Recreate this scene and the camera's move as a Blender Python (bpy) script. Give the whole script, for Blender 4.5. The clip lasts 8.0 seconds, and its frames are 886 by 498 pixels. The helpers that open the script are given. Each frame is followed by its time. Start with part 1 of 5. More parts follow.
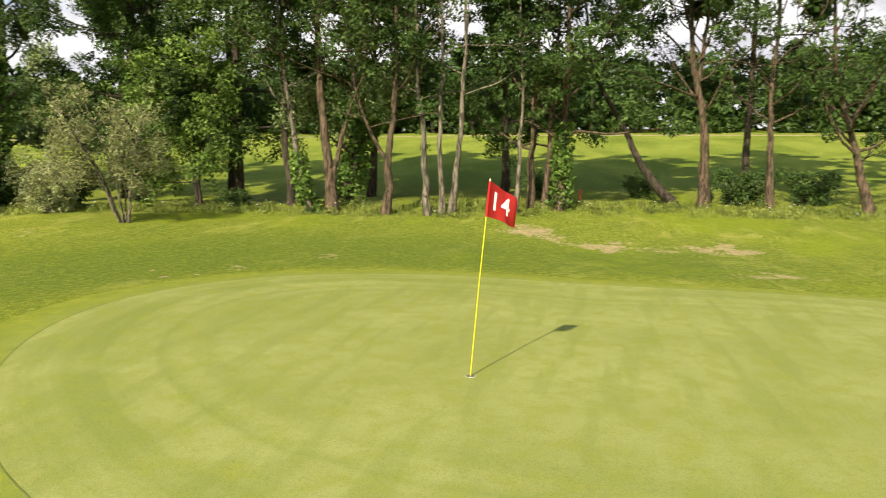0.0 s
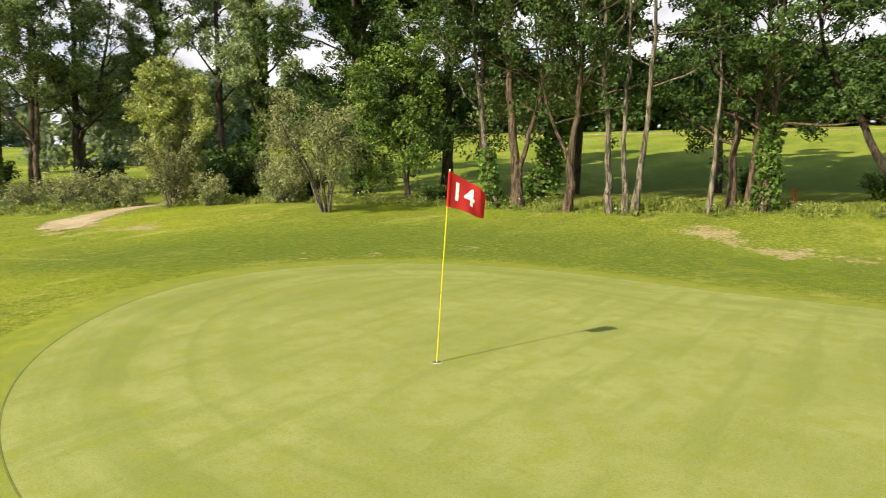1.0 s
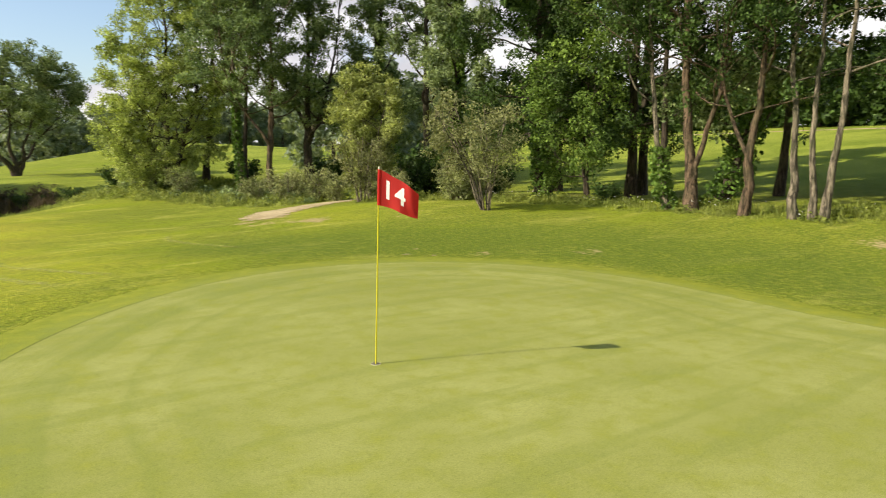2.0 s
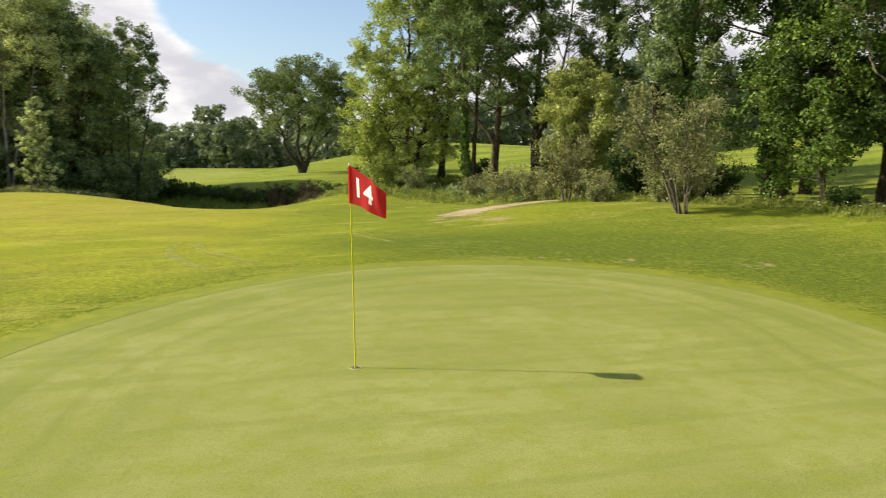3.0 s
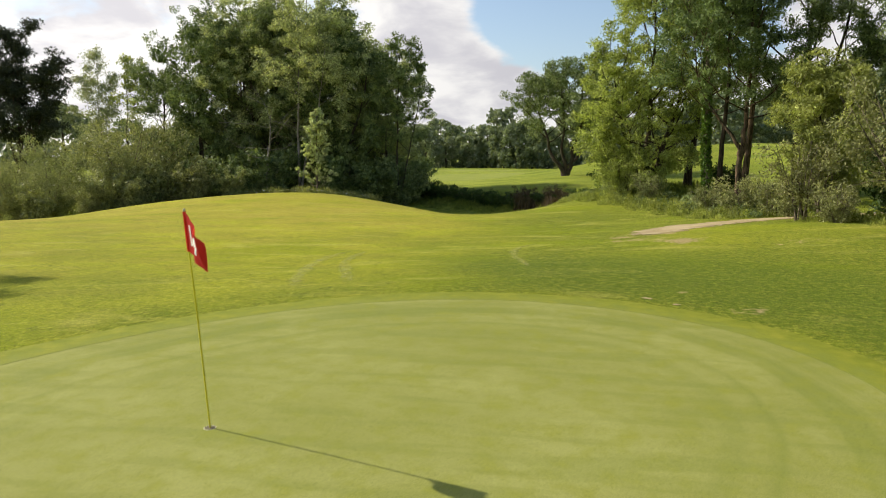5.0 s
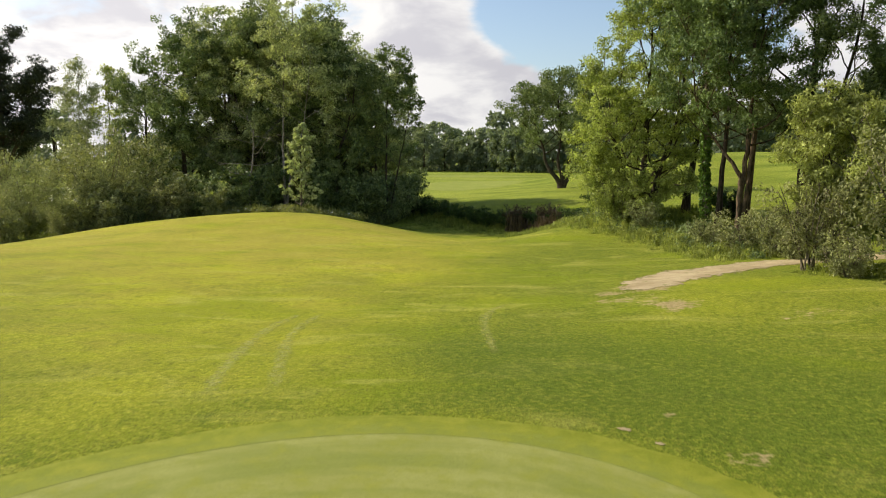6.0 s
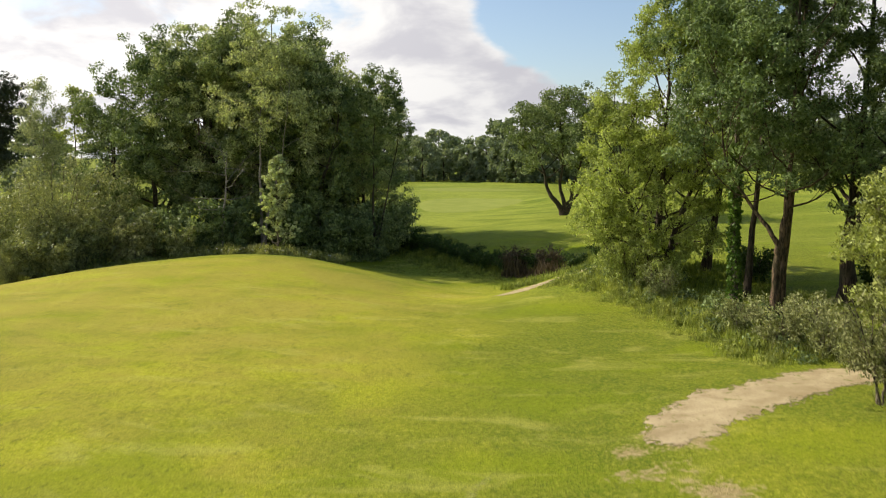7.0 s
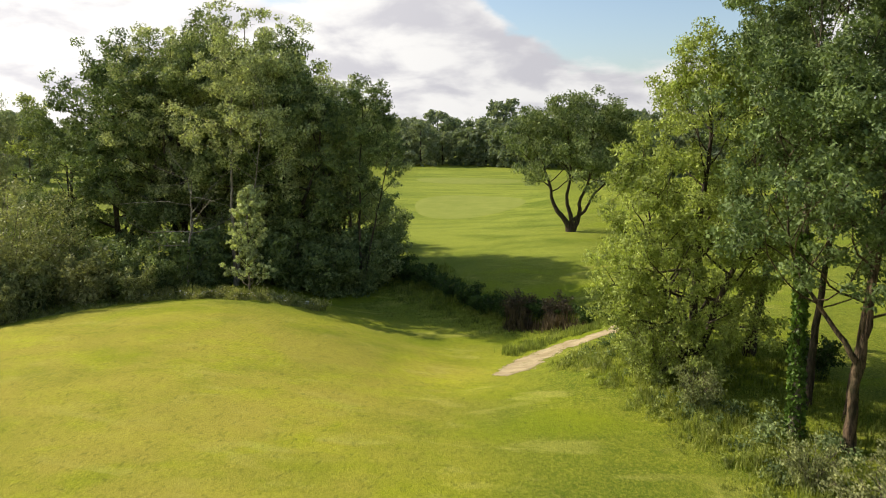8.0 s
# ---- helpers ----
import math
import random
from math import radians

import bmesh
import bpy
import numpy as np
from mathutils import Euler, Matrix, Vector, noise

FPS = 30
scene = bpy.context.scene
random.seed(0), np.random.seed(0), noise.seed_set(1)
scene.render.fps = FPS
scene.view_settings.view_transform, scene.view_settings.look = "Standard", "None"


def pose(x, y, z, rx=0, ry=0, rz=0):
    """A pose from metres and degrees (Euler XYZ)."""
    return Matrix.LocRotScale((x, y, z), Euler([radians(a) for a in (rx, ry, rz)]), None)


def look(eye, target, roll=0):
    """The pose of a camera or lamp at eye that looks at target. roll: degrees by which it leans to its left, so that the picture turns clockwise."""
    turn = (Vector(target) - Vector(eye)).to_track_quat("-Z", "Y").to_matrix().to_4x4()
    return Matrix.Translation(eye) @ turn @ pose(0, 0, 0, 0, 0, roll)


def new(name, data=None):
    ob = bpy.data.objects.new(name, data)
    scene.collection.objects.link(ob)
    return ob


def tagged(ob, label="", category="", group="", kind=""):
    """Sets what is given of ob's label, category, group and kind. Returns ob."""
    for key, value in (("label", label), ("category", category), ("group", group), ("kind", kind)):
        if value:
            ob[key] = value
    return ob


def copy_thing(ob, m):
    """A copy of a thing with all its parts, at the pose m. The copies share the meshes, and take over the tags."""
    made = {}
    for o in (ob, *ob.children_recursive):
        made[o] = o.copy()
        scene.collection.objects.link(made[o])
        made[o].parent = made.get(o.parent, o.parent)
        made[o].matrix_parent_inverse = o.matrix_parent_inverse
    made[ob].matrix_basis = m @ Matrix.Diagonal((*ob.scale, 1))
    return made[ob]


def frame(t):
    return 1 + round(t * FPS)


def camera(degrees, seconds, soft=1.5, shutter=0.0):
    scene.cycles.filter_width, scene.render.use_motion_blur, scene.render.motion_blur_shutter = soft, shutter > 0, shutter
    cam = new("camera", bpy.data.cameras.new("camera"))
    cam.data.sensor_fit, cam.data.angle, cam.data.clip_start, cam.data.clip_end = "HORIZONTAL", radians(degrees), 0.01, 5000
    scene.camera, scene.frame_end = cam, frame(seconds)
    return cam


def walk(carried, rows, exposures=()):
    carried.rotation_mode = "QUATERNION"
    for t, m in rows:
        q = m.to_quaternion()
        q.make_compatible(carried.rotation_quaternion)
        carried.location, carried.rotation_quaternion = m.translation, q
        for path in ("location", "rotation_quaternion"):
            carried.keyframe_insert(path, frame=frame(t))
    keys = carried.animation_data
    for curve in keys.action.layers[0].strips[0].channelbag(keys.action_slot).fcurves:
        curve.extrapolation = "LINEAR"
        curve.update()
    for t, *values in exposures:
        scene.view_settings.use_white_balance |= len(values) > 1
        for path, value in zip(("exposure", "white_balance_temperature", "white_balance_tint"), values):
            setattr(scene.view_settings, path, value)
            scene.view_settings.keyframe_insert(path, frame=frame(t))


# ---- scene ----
cam = camera(63.8, 8.0, soft=1.0, shutter=0.2)
PATH = [
    (0, (-7.343, -1.234, 2.279), (-5.399, -0.826, 2.043), 0.2),
    (0.5, (-6.935, -2.804, 2.257), (-5.122, -1.995, 2.018), 0.2),
    (1, (-6.308, -4.279, 2.206), (-4.656, -3.178, 1.964), 0.2),
    (2.5, (-2.314, -7.023, 2.209), (-1.469, -5.228, 1.958), 0.2),
    (3, (-0.912, -7.195, 2.188), (-0.418, -5.274, 1.935), 0.2),
    (3.5, (0.356, -7.228, 2.231), (0.516, -5.25, 1.976), 0.2),
    (4, (1.492, -7.029, 2.241), (1.377, -5.048, 1.986), 0.2),
    (4.5, (2.492, -6.714, 2.268), (2.197, -4.753, 2.012), 0.1),
    (5.8, (3.809, -4.15, 3.744), (3.49, -2.192, 3.485), 0.2),
    (6, (3.835, -3.411, 4.046), (3.517, -1.454, 3.786), 0.2),
    (6.5, (3.831, -0.833, 4.95), (3.512, 1.124, 4.691), 0.3),
    (7, (3.675, 2.349, 6.533), (3.354, 4.306, 6.277), 0.3),
    (7.5, (3.328, 5.715, 8.467), (3.007, 7.67, 8.191), 0.4),
    (8, (2.902, 9.293, 10.41), (2.584, 11.239, 10.074), 0.5),
]
walk(cam, [(t, look(eye, target, roll)) for t, eye, target, roll in PATH],
     exposures=[(0, 0.55), (1, 0.53), (2.5, 0.38), (3.5, 0.31), (4.5, 0.17), (6, 0.16), (8, 0.17)])

# ---- world, sun, exposure ----
SUN_AZ, SUN_EL = radians(284), radians(36)      # clockwise from +y
world = bpy.data.worlds.new("sky")
scene.world = world
world.use_nodes = True


def wire(tree, kind, out=0, **given):
    """A node with its inputs set or linked; returns the chosen output socket."""
    node = tree.nodes.new(kind)
    for key, value in given.items():
        if key.startswith("p_"):
            setattr_simple(node, key[2:], value)
            continue
        socket = node.inputs[int(key[1:]) if key[0] == "i" and key[1:].isdigit() else key.replace("_", " ")]
        if isinstance(value, bpy.types.NodeSocket):
            tree.links.new(value, socket)
        else:
            socket.default_value = value
    return node.outputs[out]


def setattr_simple(node, key, value):
    """The few node settings that are not sockets."""
    if key == "operation":
        node.operation = value
    elif key == "blend":
        node.data_type, node.blend_type = "RGBA", value
    elif key == "attribute":
        node.attribute_name = value
    elif key == "clamp":
        node.use_clamp = value
    elif key == "dims":
        node.noise_dimensions = value


def math_node(tree, op, a, b=0.0, clamp=False):
    return wire(tree, "ShaderNodeMath", p_operation=op, p_clamp=clamp, i0=a, i1=b)


def mix(tree, fac, a, b, blend="MIX"):
    return wire(tree, "ShaderNodeMix", 2, p_blend=blend, i0=fac, i6=a, i7=b)


def noise_tex(tree, coords, scale, detail=4.0, rough=0.55, distortion=0.0):
    return wire(tree, "ShaderNodeTexNoise", 0, Vector=coords, Scale=scale, Detail=detail, Roughness=rough, Distortion=distortion)


def ramp(tree, fac, lo, hi):
    """A smooth step from lo to hi."""
    node = tree.nodes.new("ShaderNodeMapRange")
    node.interpolation_type = "SMOOTHSTEP"
    node.inputs[1].default_value, node.inputs[2].default_value = lo, hi
    if isinstance(fac, bpy.types.NodeSocket):
        tree.links.new(fac, node.inputs[0])
    return node.outputs[0]


def build_sky():
    tree = world.node_tree
    tree.nodes.clear()
    sky = tree.nodes.new("ShaderNodeTexSky")
    sky.sky_type, sky.sun_disc = "NISHITA", False
    sky.sun_elevation, sky.sun_rotation = SUN_EL, SUN_AZ
    sky.air_density, sky.dust_density, sky.ozone_density = 1.0, 1.4, 1.0
    blue = mix(tree, 1.0, sky.outputs[0], (SKY, SKY, SKY, 1), "MULTIPLY")
    way = wire(tree, "ShaderNodeTexCoord", 0)
    axes = tree.nodes.new("ShaderNodeSeparateXYZ")
    tree.links.new(way, axes.inputs[0])
    x, y, z = axes.outputs
    # clouds on a flat layer: the way divided by its climb
    climb = math_node(tree, "ADD", math_node(tree, "MAXIMUM", z, 0.0), 0.34)
    layer = tree.nodes.new("ShaderNodeCombineXYZ")
    tree.links.new(math_node(tree, "DIVIDE", x, climb), layer.inputs[0])
    tree.links.new(math_node(tree, "DIVIDE", y, climb), layer.inputs[1])
    puffs = noise_tex(tree, layer.outputs[0], 3.0, 7.0, 0.52, 0.15)
    broad = noise_tex(tree, layer.outputs[0], 0.9, 2.0, 0.5)
    # more open sky ahead to the north and north-east, thicker cloud low down and in the west
    open_sky = wire(tree, "ShaderNodeVectorMath", 1, p_operation="DOT_PRODUCT", i0=way, i1=(0.075, 0.968, 0.240))
    gap = ramp(tree, open_sky, 0.972, 0.994)
    low = ramp(tree, z, 0.17, 0.06)
    cover = math_node(tree, "ADD", math_node(tree, "MULTIPLY", puffs, 0.75), math_node(tree, "MULTIPLY", broad, 0.45))
    cover = math_node(tree, "SUBTRACT", cover, math_node(tree, "MULTIPLY", gap, 0.42))
    cover = math_node(tree, "ADD", cover, math_node(tree, "MULTIPLY", low, 0.24))
    # scattered cloud overhead, closing up towards the horizon
    cover = math_node(tree, "SUBTRACT", cover, math_node(tree, "MULTIPLY", ramp(tree, z, 0.26, 0.55), 0.42))
    cloud = ramp(tree, cover, 0.43, 0.55)
    body = noise_tex(tree, layer.outputs[0], 3.6, 6.0, 0.52, 0.25)
    white = mix(tree, ramp(tree, body, 0.36, 0.60), (0.70, 0.69, 0.74, 1), (1.03, 1.015, 1.0, 1))
    bright = mix(tree, 1.0, white, (CLOUD, CLOUD, CLOUD, 1), "MULTIPLY")
    # the cloud towards the sun is the brighter
    sunward = wire(tree, "ShaderNodeVectorMath", 1, p_operation="DOT_PRODUCT", i0=way, i1=(math.sin(SUN_AZ) * math.cos(SUN_EL), math.cos(SUN_AZ) * math.cos(SUN_EL), math.sin(SUN_EL)))
    bright = mix(tree, ramp(tree, sunward, 0.20, 0.80), bright, mix(tree, 1.0, bright, (1.4, 1.38, 1.34, 1), "MULTIPLY"))
    both = mix(tree, cloud, blue, bright)
    shade = wire(tree, "ShaderNodeBackground", 0, Color=both, Strength=1.0)
    out = tree.nodes.new("ShaderNodeOutputWorld")
    tree.links.new(shade, out.inputs[0])


SKY, CLOUD = 0.140, 0.76
build_sky()
sun = new("sun", bpy.data.lights.new("sun", "SUN"))
sun.data.energy, sun.data.angle, sun.data.color = 5.0, radians(0.6), (1.0, 0.895, 0.745)

sun_from = Vector((math.sin(SUN_AZ) * math.cos(SUN_EL), math.cos(SUN_AZ) * math.cos(SUN_EL), math.sin(SUN_EL)))
sun.matrix_world = look(sun_from * 60, (0, 0, 0))


# ---- materials ----
def material(name):
    mat = bpy.data.materials.new(name)
    mat.use_nodes = True
    tree = mat.node_tree
    tree.nodes.clear()
    return mat, tree, tree.nodes.new("ShaderNodeOutputMaterial")


def finish(tree, out, colour, roughness=0.8, specular=0.3, bump=None, strength=0.3, distance=0.02, metallic=0.0):
    shader = tree.nodes.new("ShaderNodeBsdfPrincipled")
    for key, value in (("Base Color", colour), ("Roughness", roughness), ("Specular IOR Level", specular), ("Metallic", metallic)):
        if isinstance(value, bpy.types.NodeSocket):
            tree.links.new(value, shader.inputs[key])
        else:
            shader.inputs[key].default_value = value
    if bump is not None:
        relief = wire(tree, "ShaderNodeBump", 0, Strength=strength, Distance=distance, Height=bump)
        tree.links.new(relief, shader.inputs["Normal"])
    tree.links.new(shader.outputs[0], out.inputs[0])
    return shader


def spot(tree):
    return wire(tree, "ShaderNodeTexCoord", 3)


def stretched(tree, coords, sx, sy, sz, turn=0.0):
    node = tree.nodes.new("ShaderNodeMapping")
    node.inputs["Scale"].default_value = (sx, sy, sz)
    node.inputs["Rotation"].default_value = (0, 0, turn)
    tree.links.new(coords, node.inputs[0])
    return node.outputs[0]


def rgb(r, g, b):
    return (r, g, b, 1.0)


def ground_material():
    mat, tree, out = material("rough_grass")
    at = spot(tree)
    patches = noise_tex(tree, at, 0.16, 4.0, 0.6)
    clumps = noise_tex(tree, at, 1.1, 5.0, 0.6, 0.6)
    tufts = noise_tex(tree, at, 9.0, 4.0, 0.65)
    blades = noise_tex(tree, at, 32.0, 4.0, 0.75)
    dry = wire(tree, "ShaderNodeAttribute", 2, p_attribute="dry")
    sand = wire(tree, "ShaderNodeAttribute", 2, p_attribute="sand")
    fair = wire(tree, "ShaderNodeAttribute", 2, p_attribute="fair")
    deep = mix(tree, ramp(tree, clumps, 0.22, 0.78), rgb(*ROUGH_A), rgb(*ROUGH_B))
    deep = mix(tree, ramp(tree, tufts, 0.40, 0.72), deep, rgb(*ROUGH_C))
    yellow = math_node(tree, "ADD", dry, math_node(tree, "MULTIPLY", math_node(tree, "SUBTRACT", patches, 0.5), 1.25))
    straw = mix(tree, ramp(tree, tufts, 0.25, 0.8), rgb(*DRY_A), rgb(*DRY_B))
    ochre = math_node(tree, "MULTIPLY", noise_tex(tree, stretched(tree, at, 1.0, 1.6, 1.0, 0.4), 0.42, 5.0, 0.62, 0.5), math_node(tree, "ADD", dry, 0.45))
    straw = mix(tree, math_node(tree, "MULTIPLY", ramp(tree, ochre, 0.42, 0.68), 0.48), straw, rgb(0.345, 0.280, 0.060))
    grass = mix(tree, ramp(tree, yellow, 0.08, 1.0), deep, straw)
    # broad swathes: lush lime green, and thin pale turf
    drift = stretched(tree, at, 0.55, 1.0, 1.0, 0.25)
    lime = ramp(tree, noise_tex(tree, drift, 0.24, 3.0, 0.5, 0.5), 0.50, 0.64)
    grass = mix(tree, math_node(tree, "MULTIPLY", lime, 0.55), grass, rgb(0.205, 0.262, 0.008))
    pale = ramp(tree, noise_tex(tree, stretched(tree, at, 0.5, 1.3, 1.0, 0.1), 0.62, 4.0, 0.6, 0.7), 0.53, 0.70)
    grass = mix(tree, math_node(tree, "MULTIPLY", pale, 0.45), grass, rgb(0.440, 0.415, 0.105))
    parched = wire(tree, "ShaderNodeAttribute", 2, p_attribute="parched")
    parched = math_node(tree, "MULTIPLY", parched, ramp(tree, noise_tex(tree, stretched(tree, at, 0.7, 1.0, 1.0, 0.5), 0.30, 4.0, 0.6, 0.4), 0.36, 0.60))
    grass = mix(tree, math_node(tree, "MULTIPLY", parched, 0.55), grass, mix(tree, tufts, rgb(0.330, 0.270, 0.040), rgb(0.470, 0.395, 0.085)))
    lush = wire(tree, "ShaderNodeAttribute", 2, p_attribute="lush")
    grass = mix(tree, math_node(tree, "MULTIPLY", lush, math_node(tree, "ADD", 0.45, math_node(tree, "MULTIPLY", ramp(tree, clumps, 0.35, 0.65), 0.45))), grass, mix(tree, ramp(tree, tufts, 0.35, 0.7), rgb(0.072, 0.118, 0.012), rgb(0.150, 0.195, 0.022)))
    speckle = noise_tex(tree, stretched(tree, at, 1.0, 0.55, 1.0, -0.2), 5.2, 5.0, 0.7, 0.3)
    grass = mix(tree, math_node(tree, "MULTIPLY", ramp(tree, speckle, 0.54, 0.66), 0.5), grass, rgb(0.105, 0.130, 0.020))
    mown = mix(tree, ramp(tree, noise_tex(tree, stretched(tree, at, 0.05, 0.22, 1.0, 0.15), 1.0, 5.0, 0.6, 0.5), 0.36, 0.62), rgb(*FAIR_A), rgb(*FAIR_B))
    mown = mix(tree, math_node(tree, "MULTIPLY", ramp(tree, clumps, 0.4, 0.75), 0.35), mown, rgb(*ROUGH_B))
    grass = mix(tree, fair, grass, mown)
    grain = mix(tree, ramp(tree, blades, 0.25, 0.75), rgb(0.30, 0.33, 0.22), rgb(1.70, 1.67, 1.58))
    grass = mix(tree, 0.9, grass, grain, "MULTIPLY")
    soil = mix(tree, ramp(tree, tufts, 0.35, 0.7), rgb(0.29, 0.225, 0.10), rgb(0.45, 0.36, 0.175))
    bare = math_node(tree, "ADD", sand, math_node(tree, "MULTIPLY", math_node(tree, "SUBTRACT", clumps, 0.5), 1.5))
    bare = math_node(tree, "ADD", bare, math_node(tree, "MULTIPLY", math_node(tree, "SUBTRACT", tufts, 0.5), 0.7))
    colour = mix(tree, ramp(tree, bare, 0.46, 0.70), grass, soil)
    lift = math_node(tree, "ADD", math_node(tree, "MULTIPLY", tufts, 1.0), math_node(tree, "MULTIPLY", blades, 0.6))
    shader = finish(tree, out, colour, 0.9, 0.06, lift, 0.75, 0.06)
    shader.inputs["Sheen Weight"].default_value, shader.inputs["Sheen Roughness"].default_value = 0.05, 0.45
    shader.inputs["Sheen Tint"].default_value = rgb(0.85, 0.88, 0.25)
    return mat


def turf_material(name, a, b, c, ring):
    """Short mown turf with faint mowing bands."""
    mat, tree, out = material(name)
    at = spot(tree)
    patches = noise_tex(tree, at, 0.45, 4.0, 0.55, 0.4)
    mottle = noise_tex(tree, at, 3.2, 5.0, 0.6)
    streak = noise_tex(tree, stretched(tree, at, 0.35, 2.6, 1.0, 0.12), 1.0, 3.0, 0.5)
    grain = noise_tex(tree, at, 75.0, 3.0, 0.8)
    fine = noise_tex(tree, at, 24.0, 5.0, 0.8)
    colour = mix(tree, ramp(tree, patches, 0.32, 0.68), rgb(*a), rgb(*b))
    colour = mix(tree, math_node(tree, "MULTIPLY", ramp(tree, mottle, 0.45, 0.75), 0.35), colour, rgb(*c))
    colour = mix(tree, math_node(tree, "MULTIPLY", ramp(tree, streak, 0.5, 0.62), ring), colour, rgb(*c))
    rim = wire(tree, "ShaderNodeAttribute", 2, p_attribute="rim")
    lane = tree.nodes.new("ShaderNodeCombineXYZ")
    tree.links.new(math_node(tree, "ADD", rim, math_node(tree, "MULTIPLY", patches, 0.5)), lane.inputs[0])
    bands = noise_tex(tree, lane.outputs[0], 1.45, 3.0, 0.6)
    near_rim = math_node(tree, "MULTIPLY", ramp(tree, rim, 3.6, 1.2), ramp(tree, patches, 0.80, 0.45))
    colour = mix(tree, math_node(tree, "MULTIPLY", math_node(tree, "MULTIPLY", ramp(tree, bands, 0.43, 0.62), near_rim), 0.8), colour, rgb(*c))
    outer = wire(tree, "ShaderNodeAttribute", 2, p_attribute="outer")
    worn = math_node(tree, "ADD", outer, math_node(tree, "MULTIPLY", math_node(tree, "SUBTRACT", mottle, 0.5), 1.2))
    wild = mix(tree, ramp(tree, mottle, 0.25, 0.75), rgb(*ROUGH_B), rgb(*ROUGH_C))
    colour = mix(tree, ramp(tree, worn, -0.15, 0.55), colour, wild)
    speck = mix(tree, math_node(tree, "MULTIPLY", math_node(tree, "ADD", grain, fine), 0.5), rgb(0.02, 0.06, 0.0), rgb(1.98, 1.94, 1.86))
    colour = mix(tree, 0.9, colour, speck, "MULTIPLY")
    colour = mix(tree, math_node(tree, "MULTIPLY", ramp(tree, fine, 0.52, 0.66), 0.5), colour, rgb(c[0] * 0.62, c[1] * 0.62, c[2] * 0.5))
    finish(tree, out, colour, 0.85, 0.08, math_node(tree, "ADD", grain, fine), 0.35, 0.012)
    return mat


def track_material():
    """Grass pressed flat by wheels: pale blades lying between standing ones."""
    mat, tree, out = material("flattened_grass")
    at = spot(tree)
    tufts = noise_tex(tree, at, 7.0, 5.0, 0.7, 0.3)
    colour = mix(tree, noise_tex(tree, at, 30.0, 4.0, 0.7), rgb(0.26, 0.28, 0.05), rgb(0.54, 0.54, 0.15))
    shader = finish(tree, out, colour, 0.8, 0.15, tufts, 0.3, 0.02)
    thin = ramp(tree, tufts, 0.66, 0.36)
    clear = tree.nodes.new("ShaderNodeBsdfTransparent")
    inward = wire(tree, "ShaderNodeAttribute", 2, p_attribute="inward")
    thin = math_node(tree, "MULTIPLY", thin, ramp(tree, inward, 0.0, 0.9))
    both = wire(tree, "ShaderNodeMixShader", 0, i0=math_node(tree, "MULTIPLY", thin, 0.6), i1=clear.outputs[0], i2=shader.outputs[0])
    tree.links.new(both, out.inputs[0])
    return mat


def sand_material(name, ragged):
    """Trodden sandy soil; along a ragged edge the grass of the ground shows through."""
    mat, tree, out = material(name)
    at = spot(tree)
    big = noise_tex(tree, at, 1.0, 5.0, 0.6, 0.4)
    small = noise_tex(tree, at, 14.0, 4.0, 0.7)
    colour = mix(tree, ramp(tree, big, 0.3, 0.7), rgb(0.33, 0.258, 0.138), rgb(0.49, 0.402, 0.235))
    colour = mix(tree, ramp(tree, small, 0.5, 0.8), colour, rgb(0.235, 0.175, 0.105))
    tufts = noise_tex(tree, at, 2.6, 5.0, 0.68, 0.4)
    colour = mix(tree, math_node(tree, "MULTIPLY", ramp(tree, tufts, 0.57, 0.65), 0.7), colour, rgb(0.165, 0.180, 0.040))
    shader = finish(tree, out, colour, 0.95, 0.1, math_node(tree, "ADD", small, tufts), 0.4, 0.03)
    if ragged:
        inward = wire(tree, "ShaderNodeAttribute", 2, p_attribute="inward")
        worn = math_node(tree, "ADD", inward, math_node(tree, "MULTIPLY", math_node(tree, "SUBTRACT", noise_tex(tree, at, 3.4, 6.0, 0.72, 0.5), 0.5), 1.5))
        clear = tree.nodes.new("ShaderNodeBsdfTransparent")
        both = wire(tree, "ShaderNodeMixShader", 0, i0=ramp(tree, worn, 0.20, 0.34), i1=clear.outputs[0], i2=shader.outputs[0])
        tree.links.new(both, out.inputs[0])
    return mat


def bark_material(name, dark, light, moss=0.25):
    mat, tree, out = material(name)
    at = spot(tree)
    ridges = noise_tex(tree, stretched(tree, at, 14.0, 14.0, 2.2), 1.0, 5.0, 0.65, 0.5)
    blotch = noise_tex(tree, at, 1.6, 4.0, 0.6)
    colour = mix(tree, ramp(tree, ridges, 0.40, 0.60), rgb(*dark), rgb(*light))
    colour = mix(tree, math_node(tree, "MULTIPLY", ramp(tree, blotch, 0.42, 0.66), moss + 0.2), colour, rgb(0.050, 0.056, 0.024))
    finish(tree, out, colour, 0.9, 0.15, ridges, 0.8, 0.04)
    return mat


